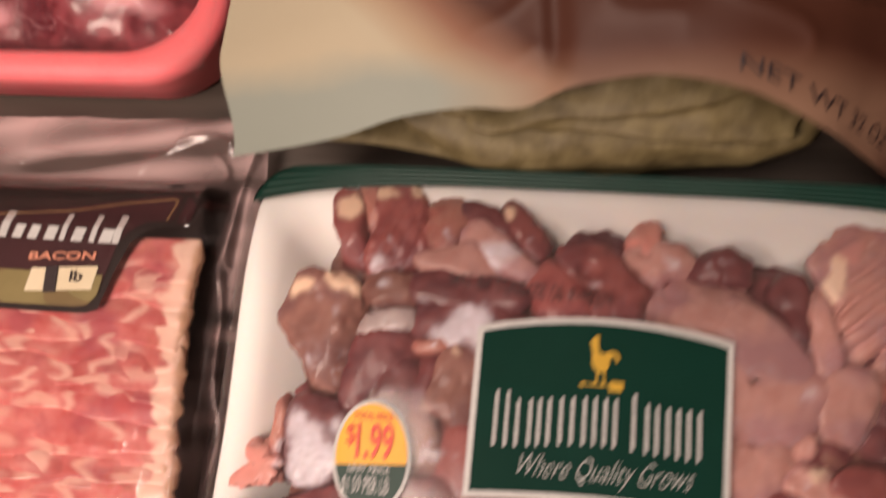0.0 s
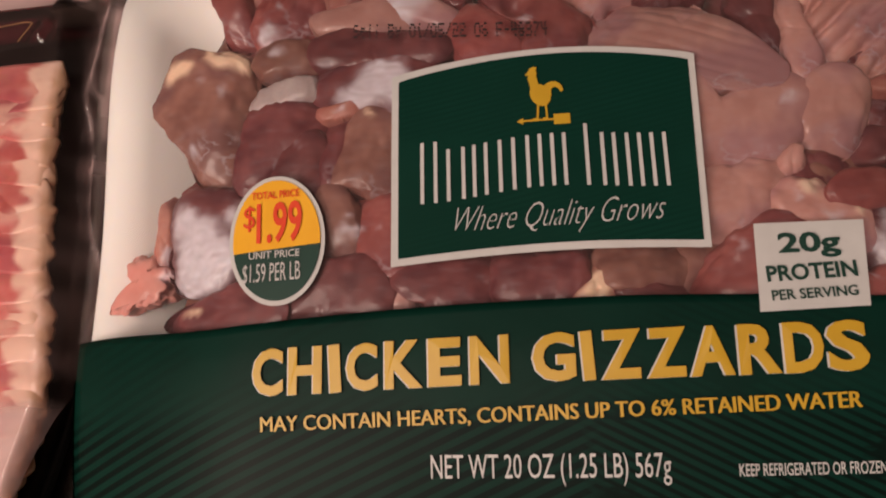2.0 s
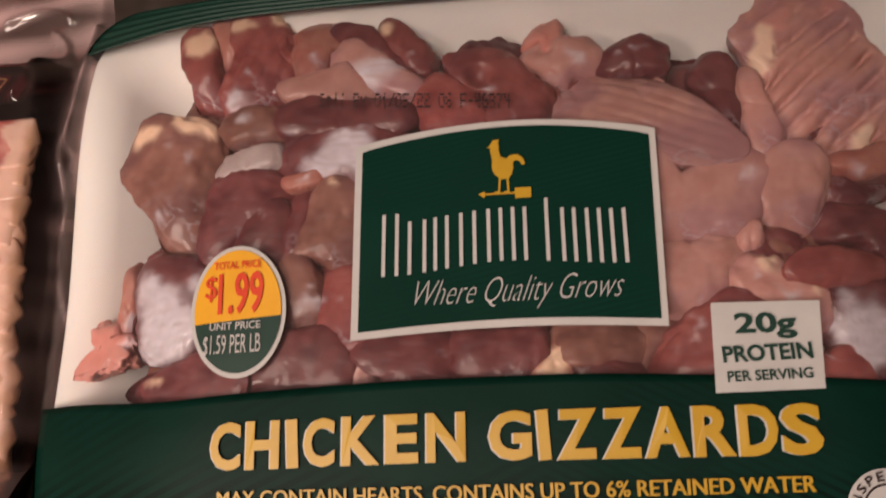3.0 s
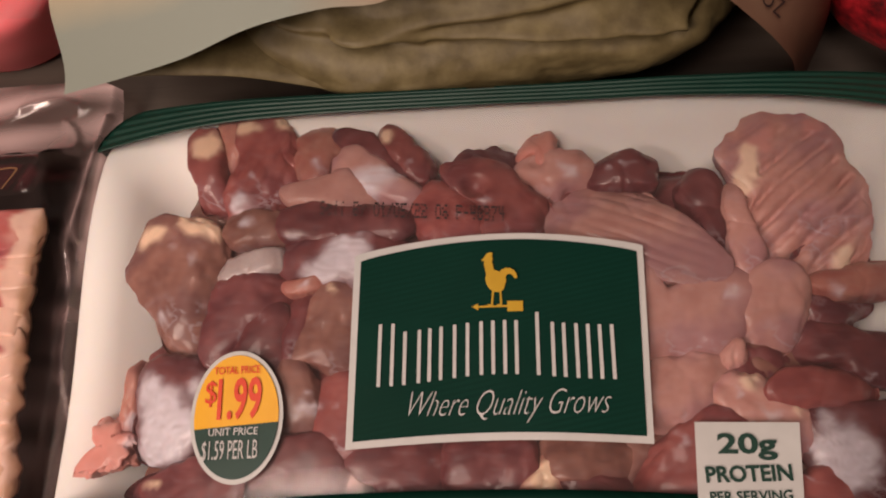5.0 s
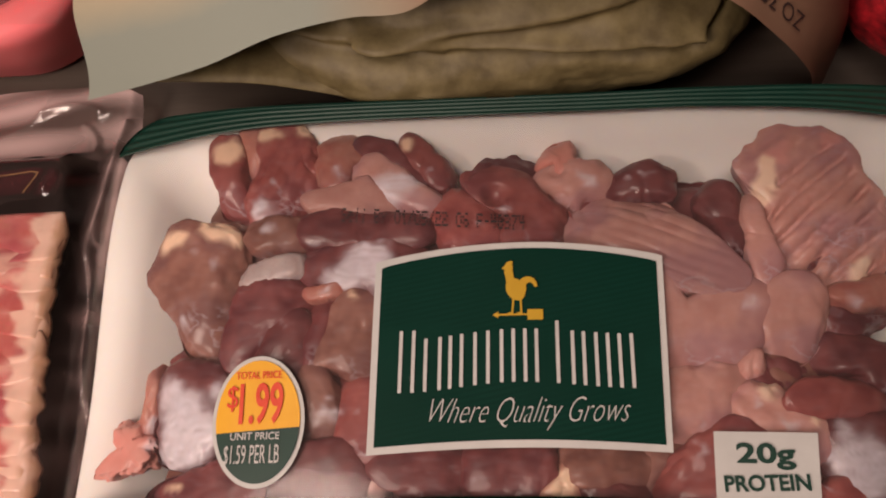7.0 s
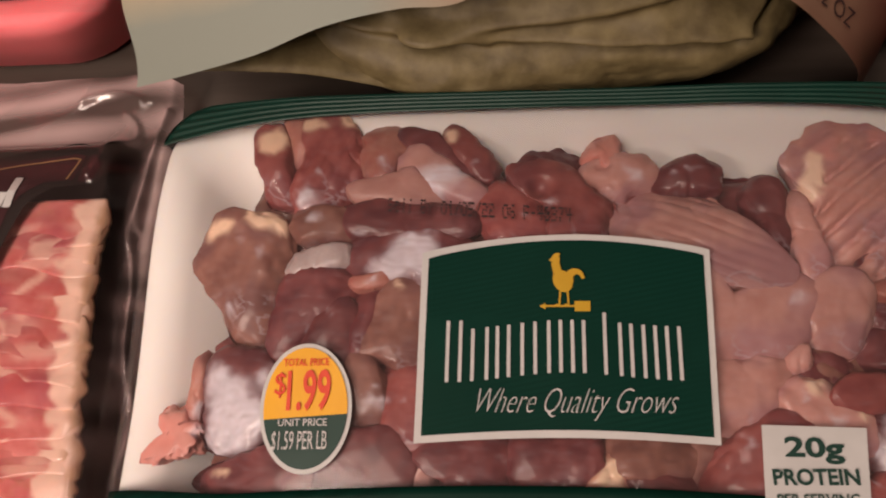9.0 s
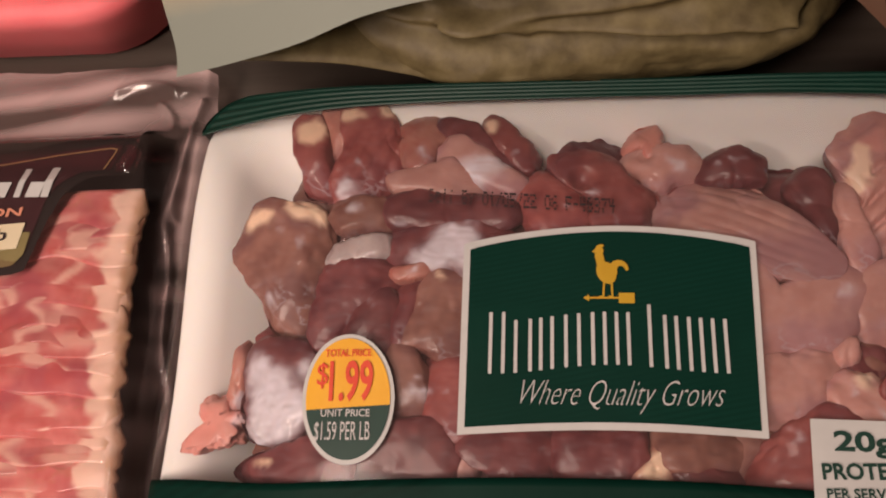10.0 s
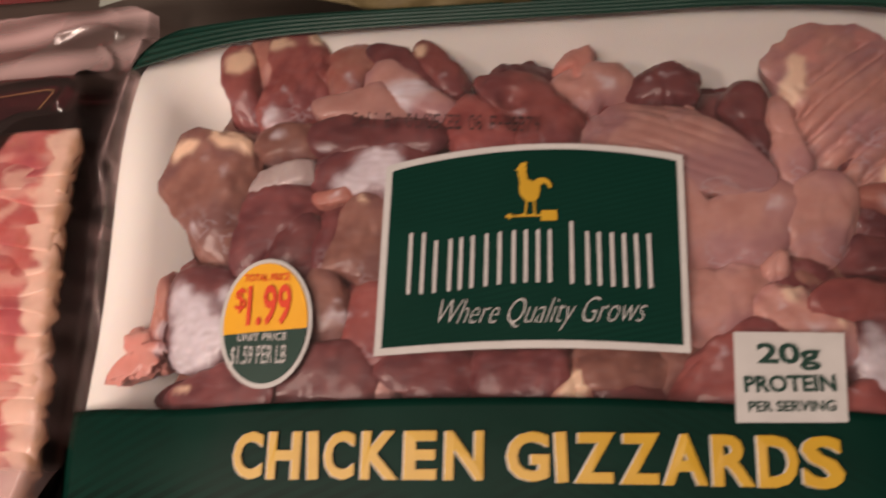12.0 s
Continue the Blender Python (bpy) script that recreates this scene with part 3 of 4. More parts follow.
def gizzard(kind, x, y, reach, deep=0.0, sinew=(), fat=(), pits=(), skin=(), ridges=None, frill=1.0, rosy=0.0, grow=1.0, upper=5.5, lower=8.0, lumps=0.10, label=""):
    """One piece of muscle pressed up against the film. All in millimetres from its middle (x, y in metres).
    reach: how far it goes every 30 degrees round; deep: how far its top lies below the film; sinew, fat, skin, pits: patches (across, along, radius[, depth]);
    ridges: folds (direction, spacing, depth)."""
    global count
    count += 1
    seed = Vector((count * 7.31, count * 3.17, count * 1.73))
    mat, words = GIZZARD[kind]
    n = len(reach)
    mean = sum(reach) / n
    top = film_z(x, y) * 1000 - deep - 0.3
    cz = top - upper
    own = random.Random(count)
    lean = (own.uniform(-0.30, 0.30), own.uniform(-0.30, 0.30))
    verts, sv, fv, rv = [], [], [], []
    ball, ball_faces = FINE if ridges else COARSE
    for p in ball:
        flat = math.hypot(p.x, p.y)
        a = (math.atan2(p.y, p.x) / (2 * math.pi) * n) % n
        k, f = int(a), a - int(a)
        r0, r1, r2, r3 = (reach[(k + d) % n] for d in (-1, 0, 1, 2))
        edge = 0.5 * (2 * r1 + (r2 - r0) * f + (2 * r0 - 5 * r1 + 4 * r2 - r3) * f * f + (3 * r1 - r0 - 3 * r2 + r3) * f ** 3)
        far = flat ** 0.85
        rim = Vector((math.cos(a * 2 * math.pi / n), math.sin(a * 2 * math.pi / n), p.z * 0.6))
        edge *= 1 + lumps * (noise.noise(rim * 2.1 + seed) + 0.6 * noise.noise(rim * 5.0 + seed) + 0.25 * noise.noise(rim * 12.0 + seed))
        c, s = (p.x / flat, p.y / flat) if flat > 1e-6 else (1.0, 0.0)
        edge = edge * (1 + 0.10 * grow) + 0.4 * grow
        lx, ly = edge * far * c, edge * far * s
        here = Vector((lx, ly, 3 * p.z))
        dome = (1 - far ** 2.8) ** 0.6 if far < 1 else 0.0
        lz = dome * upper if p.z > 0 else -dome * lower
        wob = 0.6 * noise.noise(here * 0.16 + seed) + 0.25 * noise.noise(here * 0.5 + seed)

        wx = lx + 3.0 * noise.noise(here * 0.14 + seed * 2) + 1.2 * noise.noise(here * 0.45 + seed * 2)
        wy = ly + 3.0 * noise.noise(here * 0.14 + seed * 3) + 1.2 * noise.noise(here * 0.45 + seed * 3)

        def spot(patches, low, high):
            return smooth_step(low, high, sum(min(1.0, 0.3 + q[2] / 6) * math.exp(-((wx - q[0]) ** 2 + (wy - q[1]) ** 2) / (q[2] * q[2])) for q in patches)) if patches else 0.0

        fatty, shiny, hide = spot(fat, 0.15, 0.7), spot(sinew, 0.10, 0.95), spot(skin, 0.2, 0.7)
        if p.z > -0.1:
            lz += lean[0] * lx + lean[1] * ly
            swell = 2.2 * noise.noise(here * 0.085 + seed) + 0.7 * noise.noise(here * 0.22 + seed)
            vein = noise.noise(Vector((lx * 0.13, ly * 0.13, count)))
            lz += swell - 0.5 * (1 - min(1.0, abs(3.2 * vein))) ** 5
            lz += fatty * (0.5 + frill * (0.7 * noise.noise(here * 0.45 + seed) + 0.5 * noise.noise(here * 1.1 + seed)))
            lz += 0.25 * shiny
        gx, gy = x + lx / 1000, y + ly / 1000
        gz = (cz + lz) / 1000
        roof = film_z(gx, gy) - 0.0009
        if gz > roof - 0.0026:
            over = gz - (roof - 0.0026)
            gz = roof - 0.0026 + 0.0024 * (1 - math.exp(-over / 0.0024))
        if p.z > 0:
            for q in pits:
                gz -= q[3] / 1000 * smooth_step(1.2, 0.2, math.hypot(lx - q[0], ly - q[1]) / q[2] + 0.6 * wob)
            if ridges:
                turn, gap, tall = ridges
                way = -lx * math.sin(radians(turn)) + ly * math.cos(radians(turn)) + 0.9 * noise.noise(here * 0.09 + seed) + 0.1 * noise.noise(here * 0.4 + seed)
                cut = (0.5 + 0.5 * math.cos(2 * math.pi * way / gap)) ** 3
                gz -= tall / 1000 * cut * (0.75 + 0.6 * noise.noise(here * 0.2 + seed)) * (1 - fatty) * (1 - hide) * smooth_step(0.97, 0.7, far)
        verts.append((lx / 1000, ly / 1000, max(0.0045, gz) - cz / 1000))
        sv.append((0.85 + 0.3 * noise.noise(Vector((lx * 0.3, ly * 0.9, count)))) * shiny if p.z > -0.1 else 0.0)
        fv.append(max(fatty, 0.0))
        rv.append(max(rosy * (0.7 + 0.6 * wob), 0.45 * hide))
    data = bpy.data.meshes.new("gizzard")
    data.from_pydata(verts, [], ball_faces)
    data.polygons.foreach_set("use_smooth", [True] * len(data.polygons))
    for key, vals in (("sinew", sv), ("fat", fv), ("rosy", rv)):
        data.attributes.new(key, "FLOAT", "POINT").data.foreach_set("value", vals)
    data.materials.append(mat)
    ob = new("gizzard", data)
    ob.location = (x, y, cz / 1000)
    return tagged(ob, label or words, "gizzard", "gizzards in the tray")


gizzard("pink", -0.0851, 0.0811, [5.3, 5.6, 7.5, 14.1, 14.5, 8.6, 6.3, 5.8, 7.3, 13.3, 14.8, 7.8], deep=0.8, fat=[(-1.5, 7.6, 5.2)], grow=0.0, label="slim pink gizzard piece with pale fatty tip")
gizzard("fatty", -0.0800, 0.0882, [4.3, 4.9, 6.3, 9.8, 9.9, 6.2, 4.2, 4.0, 5.0, 9.5, 9.6, 5.7], deep=3.5)
gizzard("pink", -0.0685, 0.0820, [10.1, 9.5, 12.7, 17.1, 17.0, 9.1, 7.3, 10.5, 16.7, 15.6, 13.2, 14.9], deep=0.3, sinew=[(-5.1, -13.7, 3.9), (-0.8, -3.9, 1.4)], fat=[(-5.5, 12.7, 3.6), (4.5, 12.8, 3.3)], ridges=(70, 4.0, 0.35))
gizzard("fatty", -0.0508, 0.0866, [11.7, 12.0, 10.6, 10.4, 11.0, 10.0, 9.1, 9.8, 12.8, 12.2, 7.4, 6.6], deep=1.6, sinew=[(-0.2, -7.1, 2.4)], grow=0.0, label="orange pink gizzard piece with fatty skin")
gizzard("maroon", -0.0356, 0.0826, [6.6, 5.2, 5.3, 7.0, 10.6, 15.3, 6.5, 4.0, 3.3, 4.0, 8.3, 13.4], deep=1.2)
gizzard("pale", -0.0352, 0.0754, [7.8, 5.8, 5.4, 6.9, 11.0, 14.1, 11.6, 5.2, 4.5, 5.5, 9.2, 18.3], deep=0.4, sinew=[(-2.8, -1.8, 5.2), (5.2, -1.2, 3.8)], fat=[(-8.1, 0.3, 1.5)], label="gizzard piece with a white sinew flap")
gizzard("pink", -0.0262, 0.0840, [7.2, 5.3, 5.3, 8.0, 12.6, 10.4, 6.6, 5.4, 6.0, 8.4, 12.2, 10.7], deep=1.0, sinew=[(2.1, -5.1, 1.5)], fat=[(-5.2, 5.4, 3.0)], grow=0.0, label="rosy gizzard piece with an orange fatty end")
gizzard("pale", -0.0440, 0.0704, [13.9, 9.2, 7.3, 7.0, 7.2, 9.0, 16.1, 8.3, 5.5, 5.2, 6.6, 10.4], deep=0.9, label="thin pale membrane stretched between gizzards")
gizzard("maroon", -0.0435, 0.0616, [20.6, 10.3, 6.6, 6.2, 8.1, 13.7, 19.2, 11.2, 6.0, 5.2, 6.2, 12.1], deep=0.5, sinew=[(-14.1, -3.9, 1.5)])
gizzard("maroon", -0.0402, 0.0492, [16.7, 13.8, 10.6, 9.3, 10.4, 14.9, 19.9, 11.9, 6.4, 6.4, 13.1, 16.9], sinew=[(-2.6, 1.3, 5.0), (-7.8, -3.3, 4.0), (4.6, -3.6, 5.0), (1.9, 4.5, 4.0)], label="purplish gizzard with bluish white sinew sheen")
gizzard("brown", -0.0677, 0.0604, [9.3, 7.8, 6.1, 5.7, 6.9, 8.7, 9.3, 8.3, 6.2, 5.3, 6.0, 9.5], deep=0.9, sinew=[(-1.7, 0.9, 2.7)])
gizzard("sinew", -0.0678, 0.0494, [9.0, 8.4, 5.8, 4.4, 4.3, 5.9, 8.6, 8.9, 5.5, 4.1, 4.0, 5.4], deep=0.2)
gizzard("brown", -0.0895, 0.0467, [12.8, 14.6, 19.3, 19.0, 20.6, 17.4, 15.2, 12.5, 13.1, 22.3, 21.4, 13.9], sinew=[(-1.7, -10.8, 2.3), (4.1, 4.4, 1.4), (-1.2, 9.0, 1.8)], fat=[(6.1, 15.6, 4.5), (11.5, 13.2, 2.1), (-9.5, 13.4, 3.6), (-0.3, 17.8, 2.4)], pits=[(-3.0, 11.0, 3.0, 0.9)], grow=0.0, lumps=0.09, label="brownish gizzard piece topped with yellow fat")
gizzard("maroon", -0.0686, 0.0361, [11.0, 15.7, 12.6, 10.0, 10.1, 10.0, 9.3, 12.8, 16.6, 8.9, 6.7, 6.9], deep=0.4)
gizzard("maroon", -0.0549, 0.0348, [5.5, 7.9, 9.0, 8.2, 8.9, 7.6, 6.0, 5.7, 7.4, 12.1, 7.0, 5.2], deep=2.8)
gizzard("maroon", -0.0615, 0.0258, [7.7, 8.3, 10.6, 12.9, 8.7, 7.4, 8.4, 10.0, 11.1, 10.4, 10.4, 8.7], deep=0.2, sinew=[(3.3, 12.1, 1.2), (-1.1, 7.9, 0.9)], label="dark reddish angular gizzard piece")
gizzard("fatty", -0.0522, 0.0427, [5.5, 5.6, 2.7, 2.0, 2.1, 3.0, 6.5, 5.0, 2.7, 2.1, 2.2, 3.1], deep=-0.1, sinew=[(0.7, -0.7, 2.1)])
gizzard("brown", -0.0432, 0.0301, [9.2, 9.8, 12.2, 14.3, 10.2, 8.7, 9.8, 14.4, 10.2, 11.1, 13.2, 10.9], deep=0.5, fat=[(-2.3, 11.9, 1.8)], label="pale brown gizzard piece beside the name panel")
gizzard("maroon", -0.0548, 0.0201, [6.0, 5.3, 5.8, 6.2, 6.5, 6.3, 5.5, 5.5, 5.9, 6.3, 6.1, 6.4], deep=4)
gizzard("maroon", -0.0875, 0.0104, [13.1, 13.5, 14.5, 14.8, 16.2, 14.3, 10.6, 13.1, 15.2, 15.9, 15.1, 13.2], sinew=[(-6.4, 6.0, 3.8), (-2.4, -0.8, 6.4), (1.1, -7.4, 6.4), (-3.6, -11.5, 4.7), (5.6, -4.6, 3.8), (6.7, 5.5, 2.5)], grow=0.0, label="maroon gizzard with a broad white sinew")
gizzard("fatty", -0.1005, 0.0114, [2.9, 3.7, 5.6, 11.3, 4.8, 3.0, 3.0, 3.9, 6.4, 9.2, 4.6, 3.1], deep=2.2, sinew=[(1.9, -4.8, 3.0)])
gizzard("fatty", -0.1063, 0.0012, [8.8, 8.2, 8.0, 8.2, 8.9, 7.6, 4.2, 11.3, 8.8, 6.8, 7.0, 9.0], deep=0.3, sinew=[(7.9, 2.2, 2.4)], rosy=1.0, lumps=0.3, grow=0.0, label="rosy orange fatty trimming by the tray wall")
gizzard("maroon", -0.0800, -0.0104, [15.1, 10.2, 7.8, 6.6, 6.8, 8.6, 16.0, 10.2, 6.3, 5.3, 6.7, 10.4], deep=0.2, fat=[(-8.9, 1.6, 1.8)])
gizzard("maroon", -0.0548, -0.0065, [16.7, 14.0, 9.8, 8.3, 8.9, 12.6, 18.4, 14.1, 8.9, 7.3, 8.1, 13.9], deep=0.3)
gizzard("brown", -0.0530, 0.0105, [6.5, 6.8, 8.4, 11.1, 10.1, 7.6, 6.4, 7.1, 8.7, 10.8, 10.0, 7.8], deep=0.4, sinew=[(3.1, 3.4, 1.2), (4.6, -1.3, 2.7)])
gizzard("pink", -0.0415, 0.0090, [7.9, 8.5, 11.7, 11.1, 12.1, 9.7, 7.5, 7.8, 10.7, 12.6, 11.3, 9.1], deep=0.7, sinew=[(-5.4, 1.6, 2.4), (-0.6, 2.3, 0.9)], label="rosy gizzard piece with pale streaks")
gizzard("pale", -0.0374, -0.0063, [4.2, 4.3, 5.4, 7.1, 7.8, 5.3, 4.0, 4.5, 6.4, 7.3, 6.9, 5.1], deep=1.4)
gizzard("maroon", -0.0237, -0.0036, [12.8, 11.7, 7.6, 6.0, 6.5, 10.9, 13.9, 9.0, 7.6, 7.1, 8.3, 11.5], deep=0.5, sinew=[(8.9, -1.0, 0.9)])
gizzard("maroon", -0.0027, -0.0041, [11.2, 12.5, 7.7, 6.6, 7.5, 11.1, 11.8, 11.7, 8.1, 7.2, 8.3, 10.5], deep=0.3, sinew=[(-8.8, -4.0, 0.9)], label="dark rosy gizzard slice under the name panel")
gizzard("fatty", 0.0106, -0.0074, [5.2, 5.1, 5.7, 5.8, 3.9, 3.8, 5.4, 7.2, 4.7, 4.0, 4.8, 6.0], deep=1.4, fat=[(-0.3, 0.2, 4.5)])
gizzard("brown", 0.0237, -0.0017, [13.2, 9.4, 6.4, 5.8, 6.7, 10.4, 12.2, 10.3, 7.3, 5.8, 6.6, 10.4], deep=2.4)
gizzard("maroon", 0.0250, -0.0085, [9.7, 7.2, 5.2, 4.4, 4.9, 7.1, 10.4, 7.0, 4.2, 3.8, 4.7, 7.9], deep=3.2)
gizzard("pink", 0.0489, -0.0041, [12.8, 14.2, 13.5, 10.8, 9.2, 9.7, 12.9, 17.2, 10.2, 9.0, 10.3, 12.8], deep=0.2, sinew=[(-5.2, 6.2, 1.5)], label="rosy gizzard piece half under the white tag")
gizzard("pale", 0.0455, 0.0147, [10.5, 13.0, 10.2, 7.1, 8.3, 10.6, 11.1, 11.8, 11.1, 9.3, 8.5, 9.2], deep=1.4)
gizzard("pale", 0.0434, 0.0339, [19.4, 21.1, 8.3, 6.3, 18.7, 19.5, 16.3, 17.0, 15.8, 14.0, 14.6, 17.4], deep=0.3, sinew=[(17.1, 3.6, 2.1)], lumps=0.045, label="large pale smooth gizzard lobe")
gizzard("pale", 0.0708, 0.0350, [9.0, 10.8, 13.2, 11.7, 10.8, 9.0, 9.1, 11.2, 12.3, 12.8, 10.4, 8.9], deep=0.3, sinew=[(-9.3, -5.5, 1.2)], grow=0.1, lumps=0.045, label="pale smooth rounded gizzard lobe")
gizzard("pale", 0.0352, 0.0568, [18.1, 13.2, 12.9, 14.7, 17.7, 22.9, 22.6, 13.8, 10.1, 9.8, 18.2, 28.3], deep=0.1, ridges=(-24, 3.1, 0.35), grow=0.1, lumps=0.045, label="large pale gizzard half with fine folds")
# fills the cavity between the lobes; its maroon stands for the dark in there
gizzard("maroon", 0.0569, 0.0625, [5.1, 5.8, 9.2, 13.6, 12.0, 9.3, 6.1, 5.4, 6.8, 13.2, 11.0, 5.7], deep=2.2, grow=0.0)
gizzard("pale", 0.0643, 0.0567, [4.8, 4.7, 6.6, 13.7, 8.4, 4.5, 3.8, 4.4, 7.5, 14.5, 12.5, 6.3], deep=0.7, grow=0.1, label="pale folded strip of gizzard lining")
gizzard("pale", 0.0811, 0.0660, [17.3, 15.9, 20.4, 23.9, 24.3, 23.0, 14.5, 16.3, 21.0, 22.4, 26.0, 19.5], fat=[(-11.5, 12.7, 3.3), (-13.2, 7.4, 3.3), (-14.8, 3.2, 2.7), (10.0, -15.3, 3.0), (9.8, -19.8, 2.4)], ridges=(40, 5.4, 3.2), frill=0.15, skin=[(-9.0, 15.0, 4.0), (4.0, 19.0, 3.5)], grow=0.1, label="large pale gizzard half with deep parallel wrinkles")
gizzard("fatty", 0.0931, 0.0418, [10.7, 9.3, 5.7, 4.4, 4.5, 5.9, 12.8, 8.3, 5.1, 4.4, 5.0, 7.6], deep=0.8, sinew=[(-7.5, -2.1, 2.1)])
gizzard("maroon", 0.0902, 0.0239, [17.3, 7.8, 5.1, 5.3, 8.3, 16.1, 16.0, 7.7, 6.6, 7.8, 9.9, 14.7], deep=1.0, sinew=[(-8.8, -2.8, 1.2), (0.1, -7.3, 1.2)])
gizzard("pink", 0.0787, 0.0133, [13.1, 8.5, 6.0, 5.3, 6.1, 8.9, 12.9, 9.6, 5.7, 4.7, 5.6, 9.7], deep=0.9)
gizzard("pale", 0.0649, 0.0079, [10.2, 8.6, 7.2, 8.3, 10.6, 12.3, 11.0, 8.1, 6.9, 7.5, 11.4, 12.1], deep=1.8, sinew=[(-5.7, 4.5, 1.8), (0.4, 0.5, 2.1)], fat=[(-1.4, 7.2, 3.0), (6.6, -0.9, 2.1)])
# deep filler for the pit, maroon in place of its shade
gizzard("maroon", 0.0647, 0.0201, [8.9, 7.1, 6.0, 6.0, 6.7, 7.5, 8.1, 8.5, 6.2, 5.4, 5.8, 8.0], deep=5)
gizzard("pale", 0.0587, 0.0226, [3.3, 3.4, 4.4, 4.2, 3.2, 3.2, 3.5, 4.1, 4.3, 3.7, 3.7, 3.6], deep=1.8)
gizzard("maroon", 0.0866, -0.0003, [12.9, 14.5, 11.9, 10.6, 12.0, 15.7, 12.7, 11.9, 12.7, 12.3, 12.6, 13.1], deep=0.3, sinew=[(-9.2, 6.6, 2.1), (-4.9, 1.3, 5.5), (-7.3, -5.1, 4.5), (-0.7, -3.8, 4.5), (-11.6, -0.6, 2.1)], label="maroon gizzard with grey white sinew")
gizzard("pink", 0.0720, -0.0105, [9.6, 8.3, 6.7, 3.3, 5.9, 10.8, 11.1, 7.5, 5.8, 5.0, 6.1, 10.4], deep=0.2, sinew=[(-0.5, 2.9, 1.1)])
gizzard("pink", 0.0031, 0.0651, [12.3, 9.8, 9.6, 13.0, 16.9, 20.9, 6.7, 8.1, 12.7, 14.8, 14.9, 12.2], deep=0.1, sinew=[(-6.7, 0.0, 2.0)], pits=[(-9.0, 5.0, 3.6, 3.5)], grow=0.1, label="maroon gizzard with a folded hollow")
gizzard("pink", -0.0133, 0.0627, [8.7, 8.8, 10.1, 11.7, 11.6, 11.4, 9.8, 8.8, 9.4, 10.8, 13.2, 10.8], deep=0.7, sinew=[(1.4, -0.5, 1.1)])
# deep filler behind the folded hollow, coloured for the dark inside
gizzard("maroon", -0.0060, 0.0718, [5.3, 5.2, 6.0, 6.3, 6.8, 7.2, 5.7, 5.1, 5.4, 6.3, 7.2, 6.9], deep=4)
gizzard("fatty", 0.0126, 0.0839, [5.1, 5.8, 7.5, 6.7, 6.4, 5.9, 6.6, 6.9, 4.1, 7.8, 7.5, 5.6], deep=2.2, rosy=0.6, grow=0.0, label="orange fatty trimming among the gizzards")
gizzard("pale", 0.0162, 0.0758, [11.0, 9.2, 6.5, 5.7, 6.1, 8.8, 10.8, 7.0, 7.0, 7.6, 6.6, 9.1], deep=1.8, sinew=[(4.1, -1.2, 2.7)], pits=[(-4.3, 2.3, 2.1, 1.2)])
gizzard("maroon", 0.0347, 0.0748, [9.2, 8.3, 7.5, 6.0, 5.9, 7.2, 10.6, 8.7, 5.6, 5.2, 6.4, 9.3], deep=2.0, sinew=[(-3.0, 0.3, 1.5), (2.5, 1.9, 1.5)])
gizzard("maroon", 0.0100, 0.0300, [20.0, 17.0, 16.0, 15.0] * 3, deep=1.0)
gizzard("maroon", -0.0180, 0.0220, [18.0, 17.0, 16.0, 15.0] * 3, deep=1.0)
rnd = random.Random(5)
for gx in range(-3, 4):
    for gy in range(-1, 4):
        px, py = gx * 0.026 + rnd.uniform(-0.004, 0.004), 0.004 + gy * 0.021 + rnd.uniform(-0.003, 0.003)
        gizzard(rnd.choice(["maroon", "maroon", "brown"]), px, py, [rnd.uniform(13.0, 18.0) for _ in range(8)], deep=7.5 + rnd.uniform(0, 3), label="raw gizzard piece in the lower layer")


# ---- bacon package ----
bacon_pack = thing("bacon_package", "vacuum packed sliced bacon on a black board with a maroon label", "bacon package")
bm = sheet(lambda u, v: (-0.36 + 0.2215 * u - 0.009 * u * smooth_step(0.32, 0.0, v), -0.072 + 0.170 * v, 0.0105 + 0.0012 * noise.noise(Vector((u * 5, v * 5, 0)))), 40, 30, 0.007)
part("board", bm, BLACK_BOARD, bacon_pack, "glossy black backing board")


def fringe(y):
    """Right-hand end of the stacked slices."""
    return -0.1468 + 0.0085 * smooth_step(0.06, -0.03, y) - 0.007 * smooth_step(-0.018, -0.058, y)


